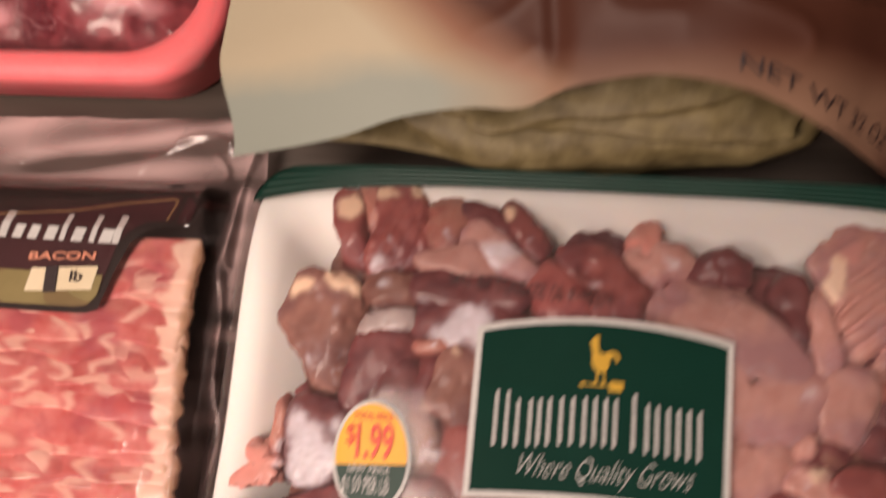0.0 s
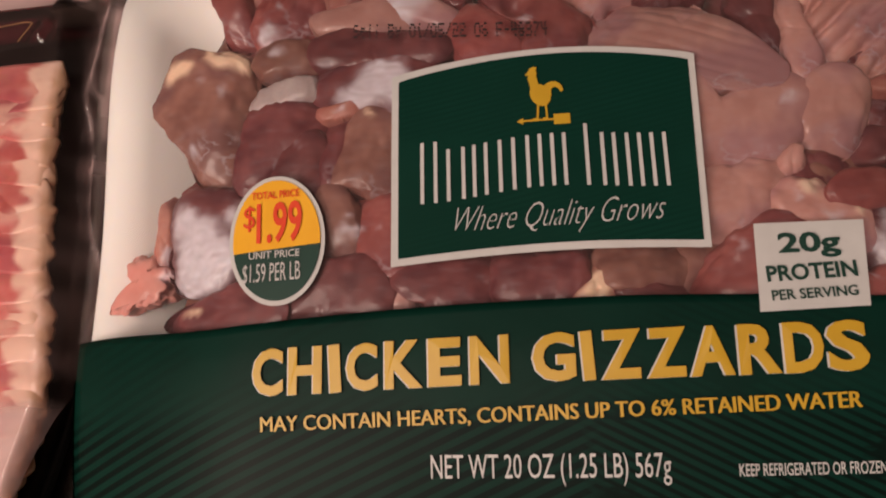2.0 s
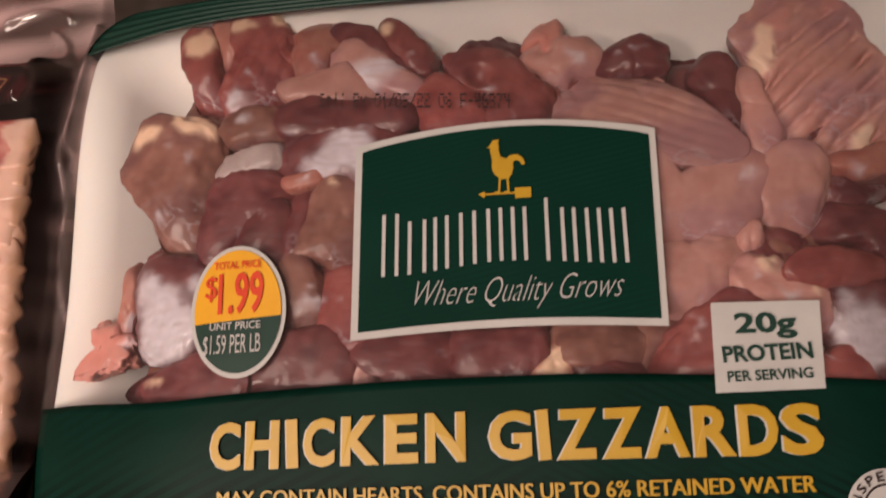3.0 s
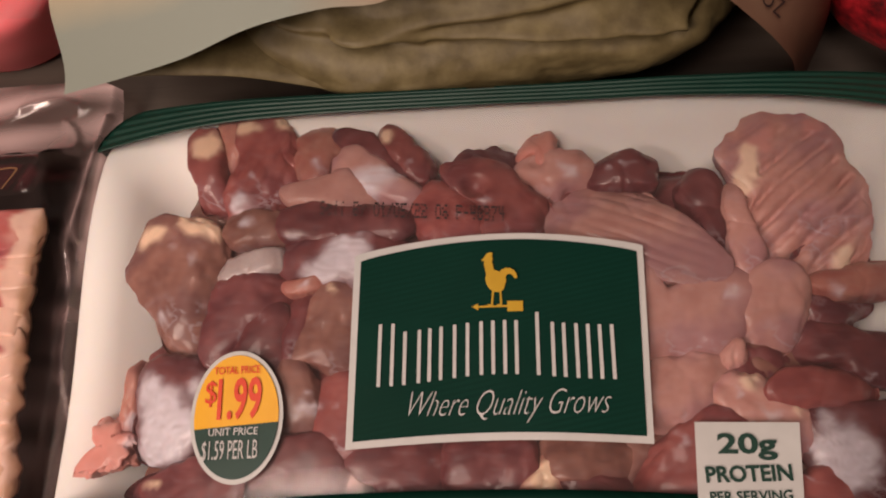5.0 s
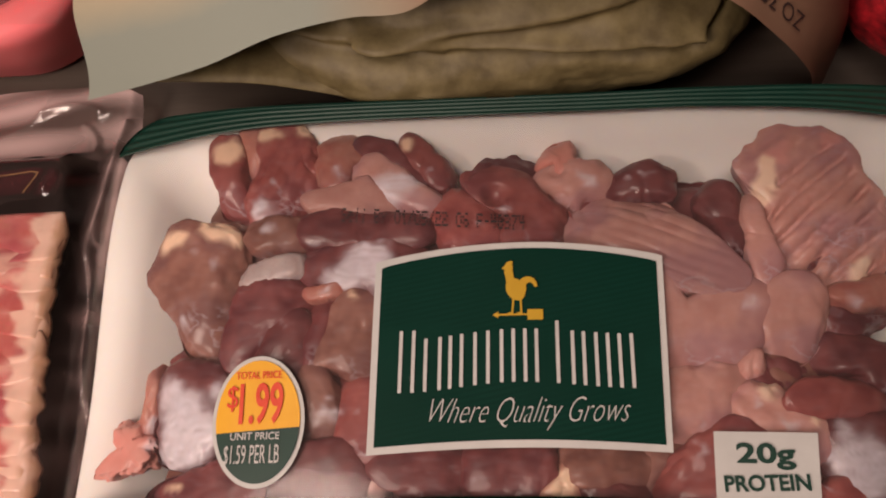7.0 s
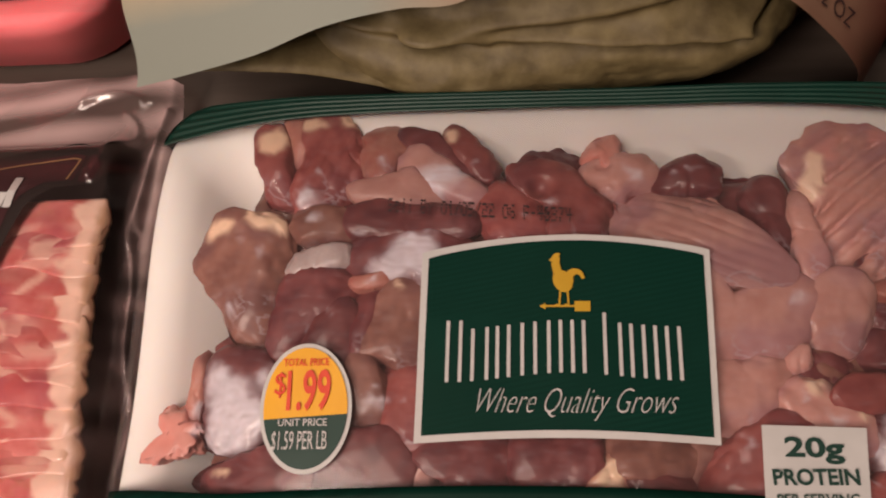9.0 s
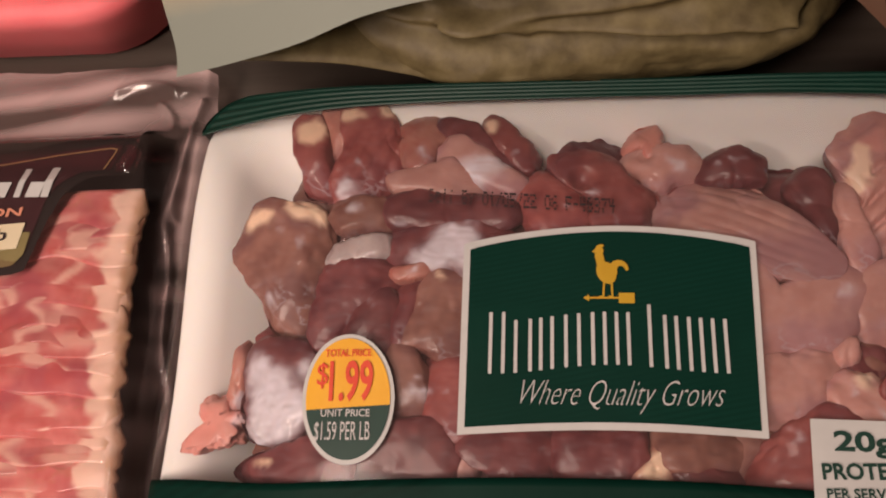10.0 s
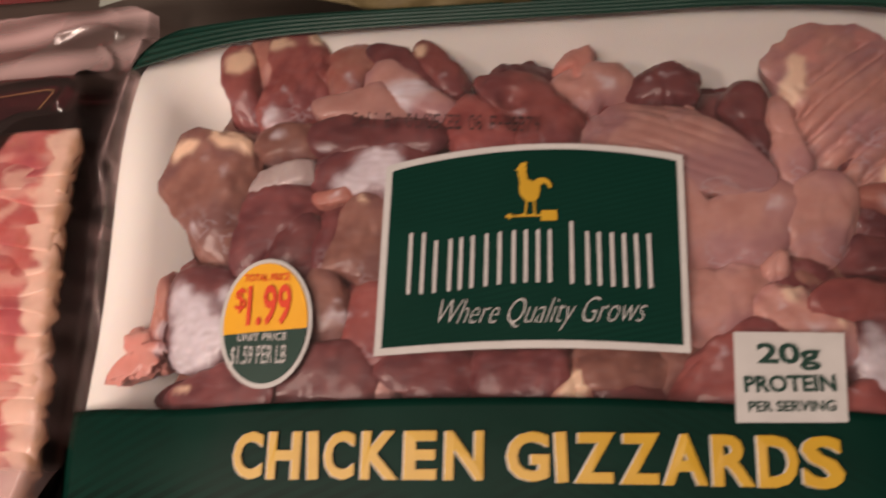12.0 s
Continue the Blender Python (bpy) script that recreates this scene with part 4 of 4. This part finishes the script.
def bacon_slice(k, y_top):
    """A wavy strip that lies over the next, with fat at its end and in streaks."""
    seed = Vector((k * 4.7, 1.3, k * 2.1))
    end = fringe(y_top) + 0.0010 * noise.noise(seed)
    fatty = {}

    def at(u, v):
        lobe = end - 0.0014 * (2.2 * (v - 0.55)) ** 2 + 0.0012 * noise.noise(Vector((v * 3, k * 5.1, 2)))
        x = -0.345 + (lobe + 0.345) * u
        e = noise.noise(Vector((x * 55, k * 3.3, 0)))
        tip = min(1, max(0, (x - (end - 0.0045)) / 0.0045))
        y = y_top - 0.0135 * v - 0.0034 * e * v + 0.0018 * (v - 0.5) * (1 - math.sqrt(max(0.0, 1 - 0.6 * tip * tip))) - 0.002 * math.sin(x * 25 + k) - 0.02 * noise.noise(seed + Vector((5, 0, 0))) * (x + 0.15)
        z = 0.0230 + 0.0006 * math.sin(math.pi * min(1, v * 0.85 + 0.1)) - 0.0010 * (1 - v) + 0.0007 * noise.noise(Vector((x * 70, v * 2.5, k)))
        z -= 0.0026 * tip ** 3
        x += 0.0008 * tip * noise.noise(Vector((y * 260, k, 5)))
        return (x, y, z)

    nu, nv = 220, 12
    bm = sheet(at, nu, nv, 0.0012)
    ob = mesh_object("bacon_slice", bm, BACON)
    vals, sin_vals = [], []
    for vert in ob.data.vertices:
        x, y, z = vert.co
        n1 = noise.noise(Vector((x * 60, y * 160, k * 1.9)))
        n2 = noise.noise(Vector((x * 170, y * 300, k)))
        f = smooth_step(end - 0.0115, end - 0.0080, x + 0.005 * n1 + 0.004 * n2)
        for centre, half in ((-0.176, 0.0026), (-0.203, 0.0042), (-0.235, 0.003), (-0.27, 0.005)):
            d = abs(x - centre - 0.012 * n1 - 0.011 * math.sin(k * 2.7 + centre * 90)) / half
            f = max(f, 0.62 * smooth_step(1.6, 0.2, d + 0.6 * n2))
        vals.append(f)
        vals[-1] = max(vals[-1], 0.6 * smooth_step(0.1, 0.6, noise.noise(Vector((x * 75, y * 170, k * 0.7 + 9)))) * 0.75)
        sin_vals.append(smooth_step(end - 0.0045, end - 0.0004, x + 0.002 * n1 + 0.0015 * n2) * 0.7)
    ob.data.attributes.new("fat", "FLOAT", "POINT").data.foreach_set("value", vals)
    ob.data.attributes.new("sinew", "FLOAT", "POINT").data.foreach_set("value", sin_vals)
    return tagged(ob, "raw pink bacon slice with white fat edge", "bacon slice", "stacked bacon slices")


jitter = random.Random(11)
for k in range(25):
    bacon_slice(k, 0.0800 - 0.0058 * k + (jitter.uniform(-0.0016, 0.0016) if k else 0))


def near_fold(x, y, a, b, c):
    """Distance to a bent fold line through three places."""
    best, last = 1.0, a
    for k in range(1, 11):
        f = k / 10
        at = (a[0] * (1 - f) ** 2 + 2 * b[0] * f * (1 - f) + c[0] * f * f, a[1] * (1 - f) ** 2 + 2 * b[1] * f * (1 - f) + c[1] * f * f)
        dx, dy = at[0] - last[0], at[1] - last[1]
        s = min(1, max(0, ((x - last[0]) * dx + (y - last[1]) * dy) / (dx * dx + dy * dy)))
        best = min(best, math.hypot(x - last[0] - s * dx, y - last[1] - s * dy))
        last = at
    return best


FOLDS = (((-0.153, 0.1155), (-0.139, 0.108), (-0.1525, 0.084), 0.0022, 0.0012), ((-0.170, 0.1215), (-0.160, 0.1275), (-0.148, 0.121), 0.0015, 0.0014),
         ((-0.1365, 0.116), (-0.1410, 0.098), (-0.1395, 0.070), 0.0028, 0.0011))


def cover_z(x, y):
    """Height of the vacuum film over board and slices."""
    on = smooth_step(-0.1395, -0.147, x - (fringe(y) + 0.1468)) * smooth_step(0.106, 0.094, y) * smooth_step(-0.082, -0.068, y)
    z = 0.0125 + 0.0150 * on
    loose = smooth_step(0.096, 0.112, y) + smooth_step(-0.142, -0.136, x)
    crease = noise.noise(Vector((x * 40 + y * 25, y * 60 - x * 20, 2)))
    fold = (1 - abs(2 * noise.noise(Vector((x * 22 + y * 30, y * 26 - x * 34, 6))))) ** 6 * smooth_step(0.10, 0.112, y)
    z += 0.0008 * fold * min(1, loose)
    if x > -0.23 and y > 0.06:
        z += max(tall * math.exp(-(near_fold(x, y, a, b, c) / wide) ** 2) for a, b, c, tall, wide in FOLDS)
    line_x = -0.1400 + 0.0078 * smooth_step(0.07, -0.01, y) + 0.0006 * math.sin(y * 160) + 0.0008 * noise.noise(Vector((0, y * 50, 3)))
    z += 0.0030 * math.exp(-((x - line_x) / 0.0011) ** 2) * smooth_step(0.10, 0.07, y)
    return z + (0.0004 + 0.0013 * smooth_step(0.096, 0.112, y)) * crease - 0.004 * smooth_step(-0.137, -0.132, x)


def film_at(u, v):
    u = 1 - (1 - u) ** 1.7
    y = -0.082 + 0.214 * v
    x = -0.40 + (0.2668 + 0.0012 * smooth_step(0.05, 0.0, y)) * u + 0.0008 * math.sin(v * 17) - 0.012 * u * smooth_step(-0.015, -0.06, y)
    return (x, y + 0.006 * (u - 0.9) - 0.004 * smooth_step(-0.145, -0.134, x) * smooth_step(0.12, 0.132, y), cover_z(x, y))


vacuum = part("vacuum_film", sheet(film_at, 260, 250), VACUUM_FILM, bacon_pack, "crinkled clear vacuum film")


# milky where the film lies loose, in part standing for its pinkish reflections
milk = [0.024 + 0.40 * max(smooth_step(0.098, 0.106, v.co.y), smooth_step(-0.1440, -0.1380, v.co.x) * (0.45 + 0.6 * smooth_step(0.03, 0.09, v.co.y)), 1.3 * smooth_step(-0.016, -0.040, v.co.y) * smooth_step(-0.162, -0.148, v.co.x)) * max(0.1, 1 + 1.8 * noise.noise(Vector((v.co.x * 14, (v.co.y - 0.15 * v.co.x) * 130, 1))) + 0.7 * noise.noise(v.co * 40)) for v in vacuum.data.vertices]
vacuum.data.attributes.new("milk", "FLOAT", "POINT").data.foreach_set("value", milk)


def label_z(x, y):
    return 0.0268 - 0.0065 * smooth_step(0.078, 0.098, y)


def curve_y(knots, x):
    for (ax, ay), (bx, by) in zip(knots, knots[1:]):
        if x <= bx:
            return ay + (by - ay) * (x - ax) / (bx - ax)
    return knots[-1][1]


LABEL_LOW = ((-0.336, 0.0440), (-0.187, 0.0466), (-0.1816, 0.0475), (-0.1786, 0.0513), (-0.178, 0.0571), (-0.1769, 0.0649), (-0.1753, 0.0709), (-0.1724, 0.0759), (-0.1655, 0.081), (-0.1495, 0.0825))
LABEL_HIGH = ((-0.336, 0.0780), (-0.2007, 0.0929), (-0.1809, 0.0977), (-0.163, 0.1007), (-0.1585, 0.0998), (-0.1552, 0.0978), (-0.1520, 0.0935), (-0.1505, 0.0880), (-0.1495, 0.0826))


def label_span(x0, x1, low, high):
    """Lower and upper curve between two sides, with its columns closer together towards the second."""
    def side(f):
        def at(u):
            x = x1 - (x1 - x0) * (1 - u) ** 2.4
            return (x, f(x))
        return at
    return side(low), side(high)


def low_edge(d):
    return lambda x: curve_y(LABEL_LOW, x + d) + 0.7 * d


def high_edge(d):
    return lambda x: curve_y(LABEL_HIGH, x) - d


label = patch(label_span(-0.335, -0.1498, low_edge(0), high_edge(0)), BLACK_BOARD, bacon_pack, label_z, "product_label", 0.0, "dark maroon label with gold line and olive band", rows=20)
patch(label_span(-0.335, -0.1592, low_edge(0.0032), high_edge(0.0046)), MAROON_INK, label, label_z, "label_ground", 0.0004, rows=20)
patch(label_span(-0.335, -0.1812, low_edge(0.0032), lambda x: 0.0612), OLIVE_INK, label, label_z, "olive_band", 0.0008, rows=8)
patch(label_span(-0.335, -0.1606, high_edge(0.0070), high_edge(0.0064)), GOLD_INK, label, label_z, "gold_line", 0.0009, rows=2)
patch((line((-0.1600, 0.0936), (-0.1607, 0.0840)), line((-0.1606, 0.0936), (-0.1613, 0.0840))), GOLD_INK, label, label_z, "gold_line", 0.0009)
patch(label_span(-0.1572, -0.1522, lambda x: 0.0832, high_edge(0.0030)), MAROON_INK, label, label_z, "tab_print", 0.0004, "dark maroon print on the tab")
# brand word as plain strokes
for x, h, w in ((-0.2370, 0.011, 0.0035), (-0.2310, 0.0055, 0.0040), (-0.2245, 0.0055, 0.0040), (-0.2175, 0.0055, 0.0045), (-0.2110, 0.0110, 0.0022), (-0.2060, 0.0055, 0.0045), (-0.1985, 0.0110, 0.0022), (-0.1945, 0.0055, 0.0050), (-0.1890, 0.0115, 0.0028)):
    bar(x + 0.0085, 0.0735, w, h, WHITE_INK, label, 0.0012, "stroke", 0.0010, label_z)
lettering("BACON", (-0.2130, 0.0652), (-0.1858, 0.0668), 0.0032, SALMON_INK, label, label_z, 0.0010, 0.02, 0.15)
patch((line((-0.2115, 0.0532), (-0.1845, 0.0555)), line((-0.2105, 0.0622), (-0.1835, 0.0645))), CREAM_INK, label, label_z, "weight_tag", 0.0010)
lettering("1", (-0.2035, 0.0530), (-0.1985, 0.0535), 0.0100, BLACK_INK, label, label_z, 0.0014, 0.04)
lettering("lb", (-0.1938, 0.0578), (-0.1888, 0.0582), 0.0042, BLACK_INK, label, label_z, 0.0014, 0.01)

# ---- red tray of beef ----
beef_pack = thing("beef_package", "red foam tray of dark raw beef under clear film", "meat package")
RT = (-0.42, -0.148, 0.1365, 0.36)
red_outer = rounded_loop(*RT, 0.032)
rings = [ring_at(inset_loop(RT, 0.032, d), (red_outer, RT), lambda x, y, h=h: h) for d, h in
         ((0.0110, 0.0005), (0.0085, 0.003), (0.0025, 0.026), (0.0, 0.0315), (0.0, 0.036), (0.002, 0.0385), (0.008, 0.0395), (0.0115, 0.0375), (0.014, 0.03), (0.02, 0.012), (0.04, 0.009))]
part("tray", lofted(rings, True, True), RED_FOAM, beef_pack, "glossy red foam tray")
part("clear_wrap", sheet(lambda u, v: (RT[0] + 0.003 + 0.266 * u, RT[2] + 0.003 + 0.217 * v, 0.0402 + 0.0012 * noise.noise(Vector((u * 6, v * 5, 1)))), 40, 40), OVERWRAP, beef_pack, "clear stretched plastic film")


def beef_at(u, v):
    x, y = -0.40 + 0.235 * u, 0.154 + 0.19 * v
    edge = min(1, 8 * min(u, v, 1 - u, 1 - v)) ** 0.5
    lump = noise.noise(Vector((x * 38, y * 38, 4))) + 0.5 * noise.noise(Vector((x * 95, y * 95, 2)))
    return (x, y, 0.014 + 0.019 * edge + 0.0045 * lump * edge)


beef = mesh_object("beef_cut", sheet(beef_at, 110, 90, 0.004), BEEF)
vals = [smooth_step(0.15, 0.45, noise.noise(Vector((v.co.x * 45 + 3, v.co.y * 60, 7)))) for v in beef.data.vertices]
beef.data.attributes.new("sinew", "FLOAT", "POINT").data.foreach_set("value", vals)
beef.data.attributes.new("fat", "FLOAT", "POINT").data.foreach_set("value", [0.0] * len(vals))
tagged(beef, "dark red raw beef with pale marbling in a tray", "beef")

# ---- wrapped bird in an open printed bag ----
def printed_bag():
    """Pale plastic, off-white, painted reddish brown along the bag for print and light alike, darker brown further
    back.
    """
    m, nt, bsdf, _ = material("printed_bag")
    tc, sp = nt.nodes.new("ShaderNodeTexCoord"), nt.nodes.new("ShaderNodeSeparateXYZ")
    nt.links.new(tc.outputs["Object"], sp.inputs[0])
    rng = nt.nodes.new("ShaderNodeMapRange")
    rng.inputs[1].default_value, rng.inputs[2].default_value = -0.055, -0.01
    back = nt.nodes.new("ShaderNodeMapRange")
    back.inputs[1].default_value, back.inputs[2].default_value, back.inputs[4].default_value = 0.118, 0.168, 0.06
    nt.links.new(sp.outputs["Y"], back.inputs[0])
    along = nt.nodes.new("ShaderNodeMath")
    along.operation = "ADD"
    nt.links.new(sp.outputs["X"], along.inputs[0])
    nt.links.new(back.outputs[0], along.inputs[1])
    nt.links.new(along.outputs[0], rng.inputs[0])
    wob = nt.nodes.new("ShaderNodeMath")
    wob.operation = "ADD"
    nt.links.new(rng.outputs[0], wob.inputs[0])
    shade = nt.nodes.new("ShaderNodeMapRange")
    rng.inputs[4].default_value = 0.72
    far = nt.nodes.new("ShaderNodeMapRange")
    far.inputs[1].default_value, far.inputs[2].default_value, far.inputs[4].default_value = 0.111, 0.130, 0.40
    nt.links.new(sp.outputs["Y"], far.inputs[0])
    shade.inputs[3].default_value, shade.inputs[4].default_value = -0.12, 0.12
    nt.links.new(noise_of(nt, 18.0, 2), shade.inputs[0])
    both = nt.nodes.new("ShaderNodeMath")
    both.operation = "ADD"
    nt.links.new(shade.outputs[0], both.inputs[0])
    nt.links.new(far.outputs[0], both.inputs[1])
    gate = nt.nodes.new("ShaderNodeMath")
    gate.operation = "MULTIPLY"
    nt.links.new(both.outputs[0], gate.inputs[0])
    nt.links.new(rng.outputs[0], gate.inputs[1])
    nt.links.new(gate.outputs[0], wob.inputs[1])
    col = ramp(nt, wob.outputs[0], [(0.0, (0.275, 0.30, 0.26)), (0.35, (0.31, 0.26, 0.19)), (0.66, (0.26, 0.155, 0.104)), (1.0, (0.075, 0.026, 0.016))])
    rear = ramp(nt, wob.outputs[0], [(0.0, (0.43, 0.375, 0.27)), (0.3, (0.36, 0.26, 0.17)), (0.62, (0.225, 0.105, 0.065)), (1.0, (0.06, 0.02, 0.012))])
    edge = nt.nodes.new("ShaderNodeMapRange")
    edge.inputs[1].default_value, edge.inputs[2].default_value = 0.126, 0.138
    wavy = nt.nodes.new("ShaderNodeMath")
    wavy.operation, wavy.inputs[1].default_value = "MULTIPLY_ADD", 0.012
    nt.links.new(noise_of(nt, 30.0, 3), wavy.inputs[0])
    nt.links.new(sp.outputs["Y"], wavy.inputs[2])
    nt.links.new(wavy.outputs[0], edge.inputs[0])
    col = mix(nt, edge.outputs[0], col, rear)
    nt.links.new(col, bsdf.inputs["Base Color"])
    bsdf.inputs["Roughness"].default_value, bsdf.inputs["Specular IOR Level"].default_value = 0.5, 0.25
    bump(nt, noise_of(nt, 40.0, 3), bsdf, 0.25, 0.002)
    return m


BAG = printed_bag()
bird = thing("wrapped_bird", "printed plastic bag open over a tan wrapped bird", "poultry bag")


CREASES = (((-0.040, 0.0490), (-0.007, 0.0535), (0.045, 0.0550), 0.035), ((-0.060, 0.0500), (-0.020, 0.0500), (0.048, 0.0430), 0.045), ((-0.046, 0.0530), (-0.034, 0.0490), (-0.018, 0.0465), 0.03), ((0.048, 0.0430), (0.062, 0.0480), (0.070, 0.0560), 0.03))


def body_at(u, v):
    a, b = 2 * math.pi * u, math.pi * (v - 0.5)
    d = Vector((math.cos(a) * math.cos(b), math.sin(a) * math.cos(b), math.sin(b)))
    r = 1 + 0.09 * noise.noise(d * 1.7)
    bent = Vector((d.x * 1.7, d.y * 2.0 + 0.5 * d.x, d.z * 1.1)) + 0.15 * Vector((noise.noise(d * 3), noise.noise(d * 3 + Vector((7, 0, 0))), noise.noise(d * 3 + Vector((0, 9, 0)))))
    for f, depth in ((1.0, 0.05), (2.3, 0.022), (5.5, 0.008)):
        near = noise.voronoi(bent * f + Vector((f, 3, 1)))[0]
        r += depth * (min(0.55, near[1] - near[0]) - 0.25)
    if d.y < 0.2:
        x, z = 0.104 * d.x - 0.006, 0.034 + 0.036 * d.z
        for a, b, c, tall in CREASES:
            r += tall * math.exp(-(near_fold(x, z, a, b, c) / 0.0016) ** 2) - 0.7 * tall * math.exp(-(near_fold(x, z + 0.0028, a, b, c) / 0.0022) ** 2)
    d = Vector((math.copysign(abs(d.x) ** 0.88, d.x), math.copysign(abs(d.y) ** 0.94, d.y), d.z))
    x, y, z = -0.006 + 0.104 * d.x * r, 0.186 + 0.078 * d.y * r, 0.034 + 0.036 * d.z * r
    return (x, y, max(0.0008, z))


part("tan_wrap", sheet(body_at, 300, 180), TAN, bird, "crumpled tan inner wrapping")


EDGE = [(-0.124, 0.0985, 0.011), (-0.105, 0.1010, 0.014), (-0.0856, 0.1045, 0.017), (-0.066, 0.1100, 0.021), (-0.045, 0.1125, 0.024), (-0.028, 0.1120, 0.026), (-0.012, 0.1165, 0.032),
        (0.012, 0.1185, 0.036), (0.036, 0.1140, 0.036), (0.0553, 0.1068, 0.030), (0.0674, 0.1040, 0.020), (0.0775, 0.1035, 0.008), (0.0860, 0.1065, -0.008), (0.0905, 0.1090, -0.028), (0.0920, 0.1095, -0.044)]


def bag_edge(u):
    """Front edge of the printed bag from its free corner to the side that hangs to the table."""
    t = u * (len(EDGE) - 1)
    k = min(len(EDGE) - 2, int(t))
    f = t - k
    p = [Vector(EDGE[max(0, min(len(EDGE) - 1, k + d))]) for d in (-1, 0, 1, 2)]
    q = 0.5 * (2 * p[1] + (p[2] - p[0]) * f + (2 * p[0] - 5 * p[1] + 4 * p[2] - p[3]) * f * f + (3 * p[1] - p[0] - 3 * p[2] + p[3]) * f ** 3)
    return q.x, q.y, q.z + FILM


def bag_at(u, v):
    x, y, z = bag_edge(u)
    w = noise.noise(Vector((u * 6, v * 5, 8)))
    return (x - 0.012 * smooth_step(0, 0.2, v) * (1 - u) ** 2 + (0.012 * smooth_step(0, 0.12, v) + 0.01 * v) * smooth_step(0.55, 0.9, u), y + 0.20 * v, max(0.002, z + 0.016 * math.sin(math.pi * min(1, v * 1.1)) * smooth_step(0, 0.2, u) * smooth_step(1.0, 0.75, u) + 0.002 * w * smooth_step(0, 0.2, v) + 0.0016 * (1 - abs(2 * noise.noise(Vector((u * 9 - v * 7, v * 6 + u * 4, 3))))) ** 5 * smooth_step(0.03, 0.12, v) * smooth_step(0.25, 0.45, u) * smooth_step(0.95, 0.75, u) - 0.0025 * math.exp(-((u - 0.405 - 0.05 * v) / 0.016) ** 2) * smooth_step(0, 0.08, v)))


part("printed_bag", sheet(bag_at, 260, 120), BAG, bird, "off-white and reddish brown printed plastic bag")


pts, faces = text_shape("NET WT 32 OZ")
bm = bmesh.new()
ink = [bm.verts.new(Vector(bag_at(0.560 + 0.205 * a, 0.022 + 0.022 * b)) + Vector((0.0008 * smooth_step(0.6, 0.8, 0.560 + 0.205 * a), 0, 0.0008))) for a, b in pts]
for f in faces:
    bm.faces.new([ink[k] for k in f])
part("lettering", bm, BLACK_INK, bird, "dark printed weight line", False)
part("loose_wrap", sheet(lambda u, v: (-0.124 + 0.085 * u, 0.1080 + 0.0025 * math.sin(3 * u) + 0.05 * v, FILM + 0.003 - 0.020 * u * u + 0.008 * v + 0.0008 * noise.noise(Vector((u * 4, v * 4, 0)))), 30, 16, 0.0004), TAN, bird, "thin tan tail of the inner wrapping")

# ---- red net bag behind ----
net = thing("red_net_bag", "dark red mesh bag standing on the table", "net bag")


def net_at(u, v):
    a, b = 2 * math.pi * u, math.pi * (v - 0.5)
    r = 1 + 0.06 * noise.noise(Vector((math.cos(a) * 2, math.sin(a) * 2, b)))
    return (0.145 + 0.045 * r * math.cos(a) * math.cos(b), 0.157 + 0.05 * r * math.sin(a) * math.cos(b), max(0.0008, 0.034 + 0.034 * r * math.sin(b)))


part("bag_body", sheet(net_at, 48, 24), NET, net, "dark red mesh")
